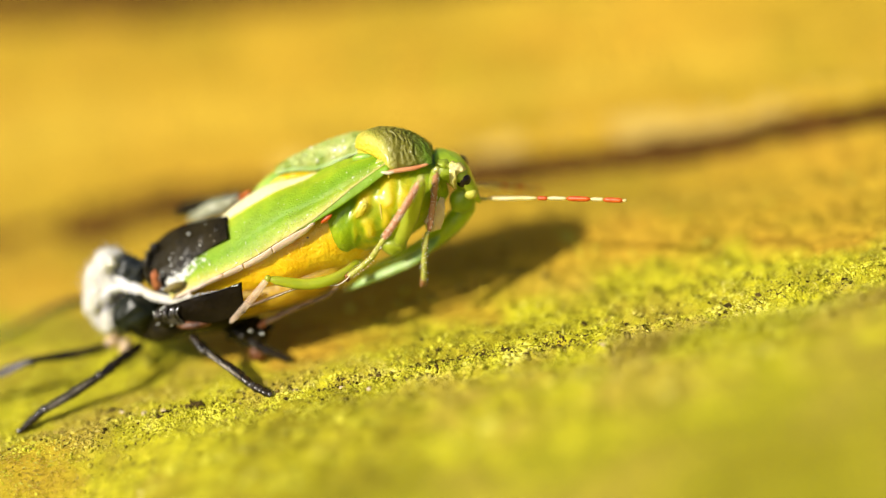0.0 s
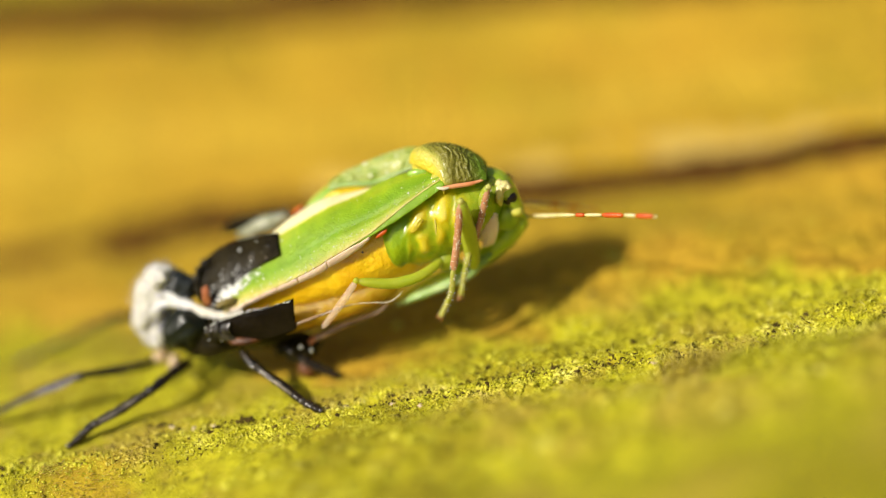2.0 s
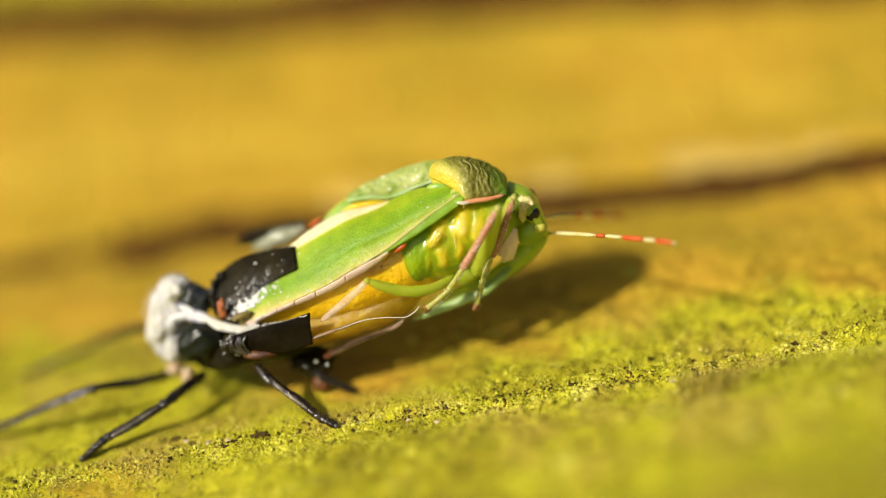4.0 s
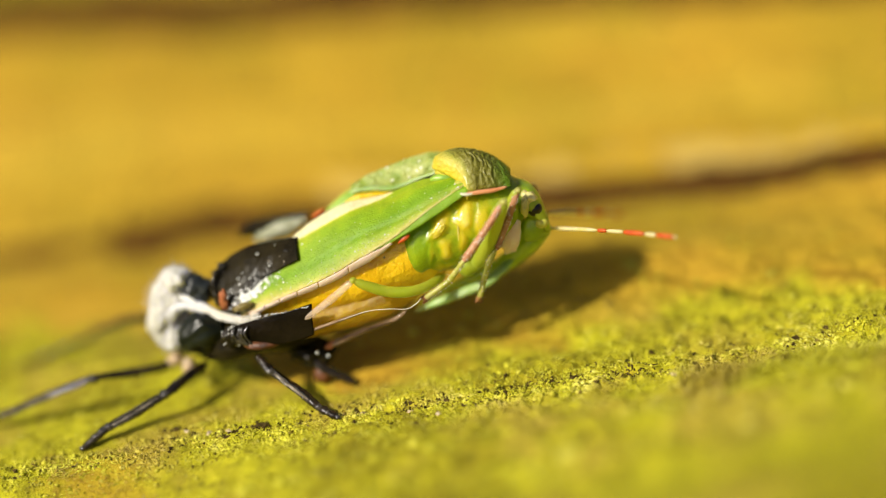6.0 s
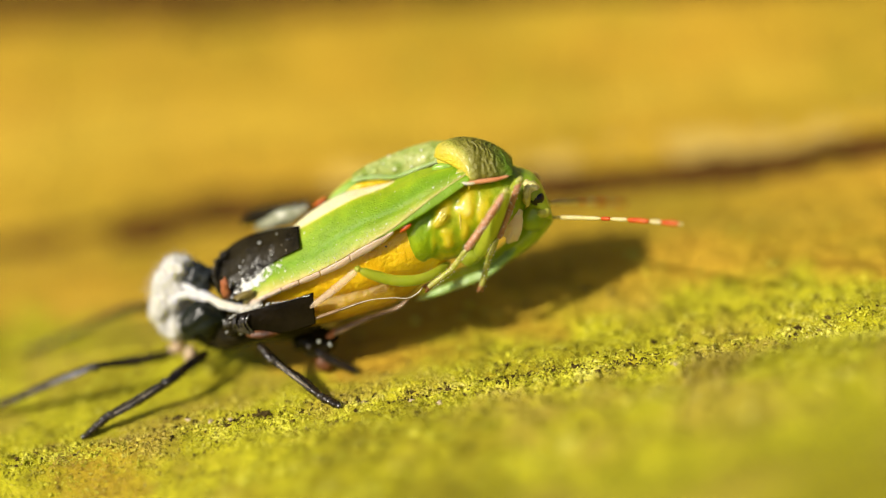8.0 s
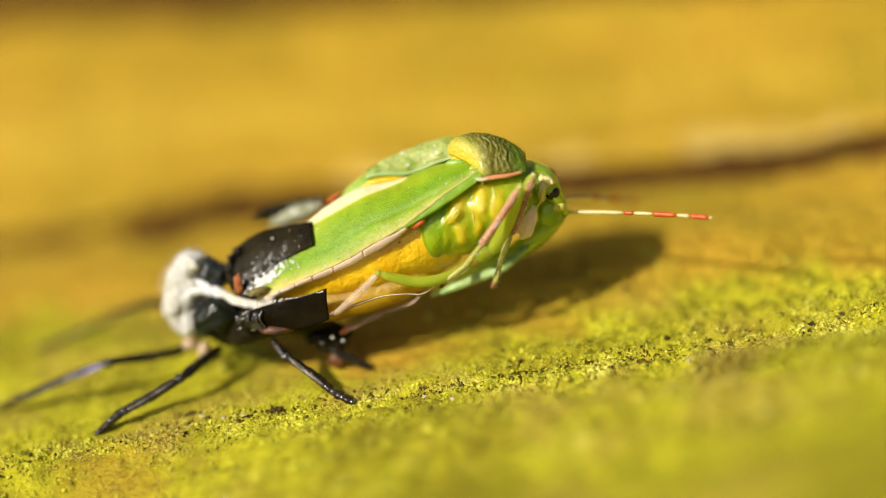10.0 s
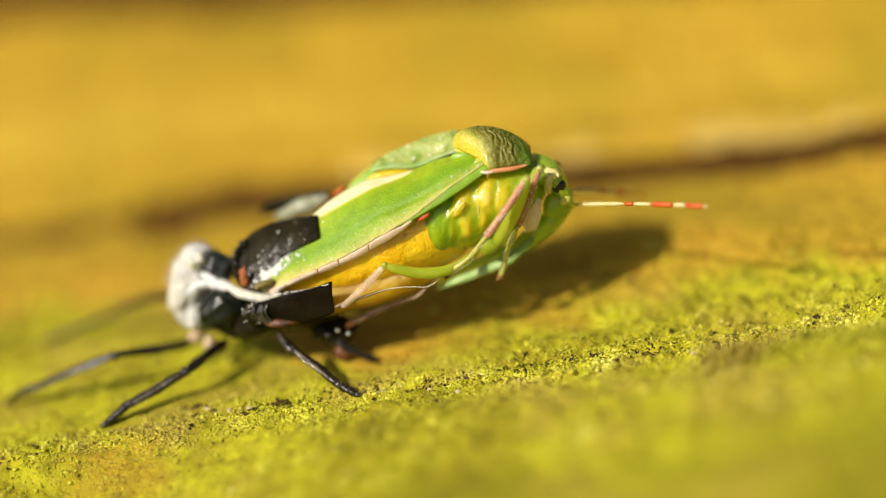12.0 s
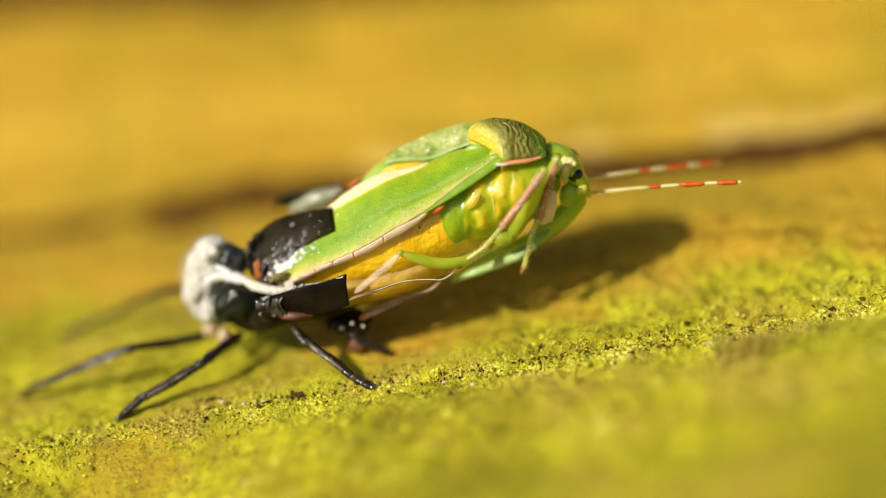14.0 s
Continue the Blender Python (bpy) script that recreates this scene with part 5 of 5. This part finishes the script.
def filaments(name, count, area, length, material, label, seed, flow=(0.0, 0.0), thick=1.0, dense=None):
    """Short leaning algae filaments, as one mesh."""
    rng = np.random.RandomState(seed)
    x, y = rng.uniform(area[0], area[1], count * 2), rng.uniform(area[2], area[3], count * 2)
    keep = (octaves(x * 0.8, y * 0.8, seed + 3, 3) > -0.1) & (np.clip(cover_of(x, y) * 1.3 - 0.2, 0, 1) * (1 - 0.8 * fibrous(x, y)) > rng.rand(count * 2))
    if dense:
        keep = dense(x, y) > rng.rand(count * 2)
    x, y = x[keep][:count], y[keep][:count]
    k = len(x)
    z = ground_height(x, y) - 0.02
    h = length * np.exp(rng.normal(0, 0.4, k))
    lean = (rng.normal(0, 0.7, (k, 2)) + np.array(flow)) * h[:, None]
    a = rng.uniform(0, 2 * np.pi, k)
    w = (0.016 + 0.012 * rng.rand(k)) * thick
    corner = [np.stack([x + w * np.cos(a + q), y + w * np.sin(a + q), z], 1) for q in (0, 2.1, 4.2)]
    half = np.stack([x + lean[:, 0] * 0.35, y + lean[:, 1] * 0.35, z + h * 0.6], 1)
    ring = [half + np.stack([0.7 * w * np.cos(a + q), 0.7 * w * np.sin(a + q), 0 * w], 1) for q in (0, 2.1, 4.2)]
    tip = np.stack([x + lean[:, 0], y + lean[:, 1], z + h], 1)
    co = np.stack(corner + ring + [tip], 1).reshape(-1, 3) * MM
    tri = np.array([(0, 1, 4), (0, 4, 3), (1, 2, 5), (1, 5, 4), (2, 0, 3), (2, 3, 5), (3, 4, 6), (4, 5, 6), (5, 3, 6)])
    idx = (tri[None] + (np.arange(k) * 7)[:, None, None]).reshape(-1)
    me = bpy.data.meshes.new(name)
    me.vertices.add(len(co))
    me.vertices.foreach_set("co", co.ravel())
    me.loops.add(len(idx))
    me.loops.foreach_set("vertex_index", idx)
    me.polygons.add(len(idx) // 3)
    me.polygons.foreach_set("loop_start", np.arange(len(idx) // 3) * 3)
    me.update(calc_edges=True)
    me.polygons.foreach_set("use_smooth", np.ones(len(idx) // 3, bool))
    me.materials.append(material)
    me.validate()
    return tagged(new(name, me), label, "algae", kind="stuff")


filaments("algae_filaments", 15000, (-23, 21, -4.5, 3.0), 0.095, MAT_CLUMP, "short yellow-green algae filaments on the wood", 19)
filaments("edge_filaments", 2600, (7, 21, -3.2, -0.6), 0.30, MAT_CLUMP, "short leaning algae filaments along the edge", 37, (0.0, -0.5), 1.8, dense=lambda x, y: 0.8 + 0 * x)
filaments("wood_fibres", 1100, (-18.8, -13.6, -2.6, 1.4), 0.075, MAT_LIP, "short tan wood fibres at the worn edge", 53, (2.0, -1.6), 1.0,
          dense=lambda x, y: 0.9 * np.exp(-((x + 16.2) / 2.2) ** 4) * np.clip(0.5 + 1.2 * octaves(x * 0.9, y * 0.9, 57, 2), 0, 1))
# Dark crumbs: some litter, mostly shade of pits and creases put into colour.
scatter("litter_pit_crumbs", 6500, (-22, 20, -0.9, 2.7), 0.070, MAT_CHIP, "tiny dark crumbs for litter and painted-in shaded pits between the algae", 15, 0.6, True,
        dense=lambda x, y: 0.9 * step(-15.0, -13.5, x) * np.exp(-((y - streak_line(x)) / 0.30) ** 2) + 0.17 * np.exp(-((y - 0.5) / 1.2) ** 2))


def grain(name, x, y, r, mat, label, seed):
    z = float(ground_height(np.array([x]), np.array([y]))[0])
    ob = part(name, lump((0, 0, 0), r, (0, 0, 0), 0.8, seed, 3, (seed * 31 % 60, 0, seed * 47 % 180), 1.8), mat, None, "", (x, y, z + r[2] * 0.4))
    return tagged(ob, label, "debris", group=name + " on the wood")


# Dark chips paint in shaded holes of the algae, a few of them litter.
for k, (x, y) in enumerate(((6.5, 1.6), (-2.0, 0.6), (-9.3, 1.05), (-12.9, 1.85), (-10.3, 1.15), (-5.6, 0.9), (9.6, 0.7), (12.3, 0.9), (3.1, 0.5), (-12.2, 1.45), (-9.75, 1.0), (-13.4, 2.05), (0.4, 0.1), (8.0, 0.2))):
    grain("litter_hole_chip", x, y, (0.22 if k < 4 else 0.13, 0.11, 0.07 if k < 4 else 0.05), MAT_CHIP, "small dark chip for litter and painted-in shaded holes in the algae", k + 1)
for k, (x, y) in enumerate(((6.95, -0.9), (7.8, -0.6), (-5.4, 0.6), (-2.4, -0.5), (11.2, 0.0), (-3.5, 0.1), (-11.6, 1.35), (-10.8, 1.2), (-12.5, 1.6))):
    grain("grit", x, y, (0.13, 0.09, 0.05), MAT_GRIT, "pale crumb of grit on the algae", k + 3)

bug, head = build_bug()
skin = build_skin()
ANT_A, ANT_B = (3.14, 4.35, 4.60), (3.16, 4.6, 5.12)
antenna_a, antenna_b = build_antenna(bug, ANT_A), build_antenna(bug, ANT_B)
KNEE_A, KNEE_B, KNEE_C = (1.70, 2.4, 7.00), (2.35, 3.0, 7.10), (-4.72, 2.1, 5.05)
leg_a = build_leg(bug, KNEE_A, [(0.1, 3.3, 3.9), (0.9, 2.9, 5.3), (1.45, 2.55, 6.5), KNEE_A],
                  [KNEE_A, (0.75, 2.2, 5.98), (-0.30, 2.0, 4.95)], [(-0.30, 2.0, 4.95), (-0.95, 2.2, 4.18), (-1.45, 2.3, 3.85), (-2.0, 2.4, 3.52)],
                  [0.28, 0.36, 0.30, 0.20], [0.15, 0.145, 0.16], 3, MAT_TIBIA)
leg_b = build_leg(bug, KNEE_B, [(1.0, 3.6, 4.4), (1.6, 3.4, 5.6), (2.1, 3.15, 6.7), KNEE_B],
                  [KNEE_B, (1.75, 2.9, 5.95), (1.10, 2.8, 4.80)], [(1.0, 2.8, 4.75), (0.62, 2.8, 4.1), (0.38, 2.8, 3.55), (0.08, 2.8, 2.85)],
                  [0.20, 0.22, 0.20, 0.16], [0.125, 0.13, 0.13], 7, MAT_TIBIA)
leg_c = build_leg(bug, KNEE_C, [(-1.10, 3.75, 3.72), (-1.80, 2.80, 3.86), (-2.54, 2.3, 3.98), (-3.41, 2.2, 4.20), (-4.15, 2.15, 4.62), KNEE_C],
                  [KNEE_C, (-5.7, 2.12, 4.42), (-6.9, 2.2, 3.72)], None,
                  [0.16, 0.20, 0.23, 0.22, 0.15], [0.13, 0.17, 0.12], 11, MAT_CLEAR)


def motions():
    """The bug works itself out of its skin; feelers and legs stir."""
    def shift(place, dx, dy, dz, rx=0, ry=0, rz=0):
        x, y, z = place
        return pose((x + dx) * MM, (y + dy) * MM, (z + dz) * MM, rx, ry, rz)
    walk(bug, [(t, shift(BUG, dx, 0, dz)) for t, dx, dz in (
        (0.0, -0.21, -0.10), (1.0, -0.17, -0.06), (1.5, -0.11, -0.03), (3.0, -0.07, -0.02), (5.5, 0.0, 0.0), (9.8, 0.0, 0.0), (14.0, 0.02, 0.0))])
    # t, nod of the head and, with it, of the feelers
    nod = [(0.0, 0.26, 0.20), (1.0, 0.24, 0.16), (1.5, 0.22, 0.12), (2.0, -0.05, 0.2), (2.5, 0.02, 0.2), (3.0, 0.1, 0.2), (5.5, 0.0, 0.02), (7.7, 0.0, 0.0),
           (9.8, 0.09, 0.05), (12.0, 0.14, 0.05), (13.0, 0.2, 0.06), (14.0, 0.22, 0.18)]
    walk(head, [(t, shift((0, 0, 0), dx, 0, dz)) for t, dx, dz in nod])

    def feeler(ant, base, rows, reach=1.0):
        at = np.array(nod)
        walk(ant, [(t, shift(rel(base), float(np.interp(t, at[:, 0], at[:, 1])), 0, float(np.interp(t, at[:, 0], at[:, 2])), 0, lift, swing * reach)) for t, lift, swing in rows])
    feeler(antenna_a, ANT_A, ((0.0, 3.7, -22.5), (0.5, 0.0, -28), (1.0, -3.0, -32.7), (1.5, -4.4, -35.4), (2.0, -4.5, -36.7), (2.5, -4.7, -39.5), (3.0, -3.4, -41.1),
                              (5.5, -4.1, -42.1), (6.5, -4.8, -42.6), (7.5, -5.1, -42), (10.0, 1.4, -27.2), (11.0, -2.0, -33.8), (12.0, -4.9, -37), (12.5, -4.6, -36.3),
                              (13.0, -2.4, -29.7), (13.5, -1.1, -24.2), (14.0, 2.9, -9.8)), 0.955)
    feeler(antenna_b, ANT_B, ((0.0, 30.5, 58.5), (2.0, 31, 50), (3.0, 25.8, 48.3), (6.5, 27, 48), (7.5, 26.5, 48), (10.0, 28, 50), (12.0, 28.6, 49.6), (13.0, 26.5, 43.5), (14.0, 12.5, 18.7)))
    # t, place of the knee and turn of each leg
    walk(leg_a, [(t, shift(rel(KNEE_A), dx, 0, dz, 0, turn, 0)) for t, dx, dz, turn in (
        (0.0, -0.10, 0.05, 0), (1.0, -0.2, 0.0, -2), (1.5, -0.55, -0.05, -13), (2.0, -0.80, -0.10, -27), (2.5, -0.5, 0.05, -17), (3.0, -0.27, 0.16, -10),
        (5.5, -0.02, 0.0, 0), (7.7, 0.0, 0.0, 0), (9.8, 0.05, 0.0, 0), (12.0, 0.1, 0.02, 1), (14.0, 0.20, 0.02, 3))])
    walk(leg_b, [(t, shift(rel(KNEE_B), dx, 0, dz, 0, turn, 0)) for t, dx, dz, turn in (
        (0.0, -0.11, -0.07, -10), (1.0, -0.11, -0.05, -10), (2.0, -0.25, -0.1, -4), (3.0, -0.09, 0.07, -1), (5.5, 0.0, 0.0, 0), (7.7, 0.0, 0.0, 0),
        (9.8, 0.02, 0.0, 0), (12.0, 0.05, 0.0, 0), (13.0, 0.1, 0.0, -1), (14.0, 0.15, 0.02, -3))])
    walk(leg_c, [(t, shift(rel(KNEE_C), dx, 0, dz, 0, turn, 0)) for t, dx, dz, turn in (
        (0.0, -0.49, -0.66, -8), (1.0, -0.45, -0.45, -6), (1.5, -0.42, -0.30, -4), (2.0, 0.93, -0.45, -14), (2.5, 1.0, 0.0, -6), (3.0, 1.02, 0.35, -3),
        (5.5, 0.1, 0.0, 0), (6.5, 0.0, 0.0, 0), (7.7, 0.1, 0.0, 0), (9.8, 0.35, -0.4, -4), (11.0, 0.38, -0.45, -6), (12.5, 0.42, -0.36, -5), (14.0, 0.49, -0.20, -2))])


motions()
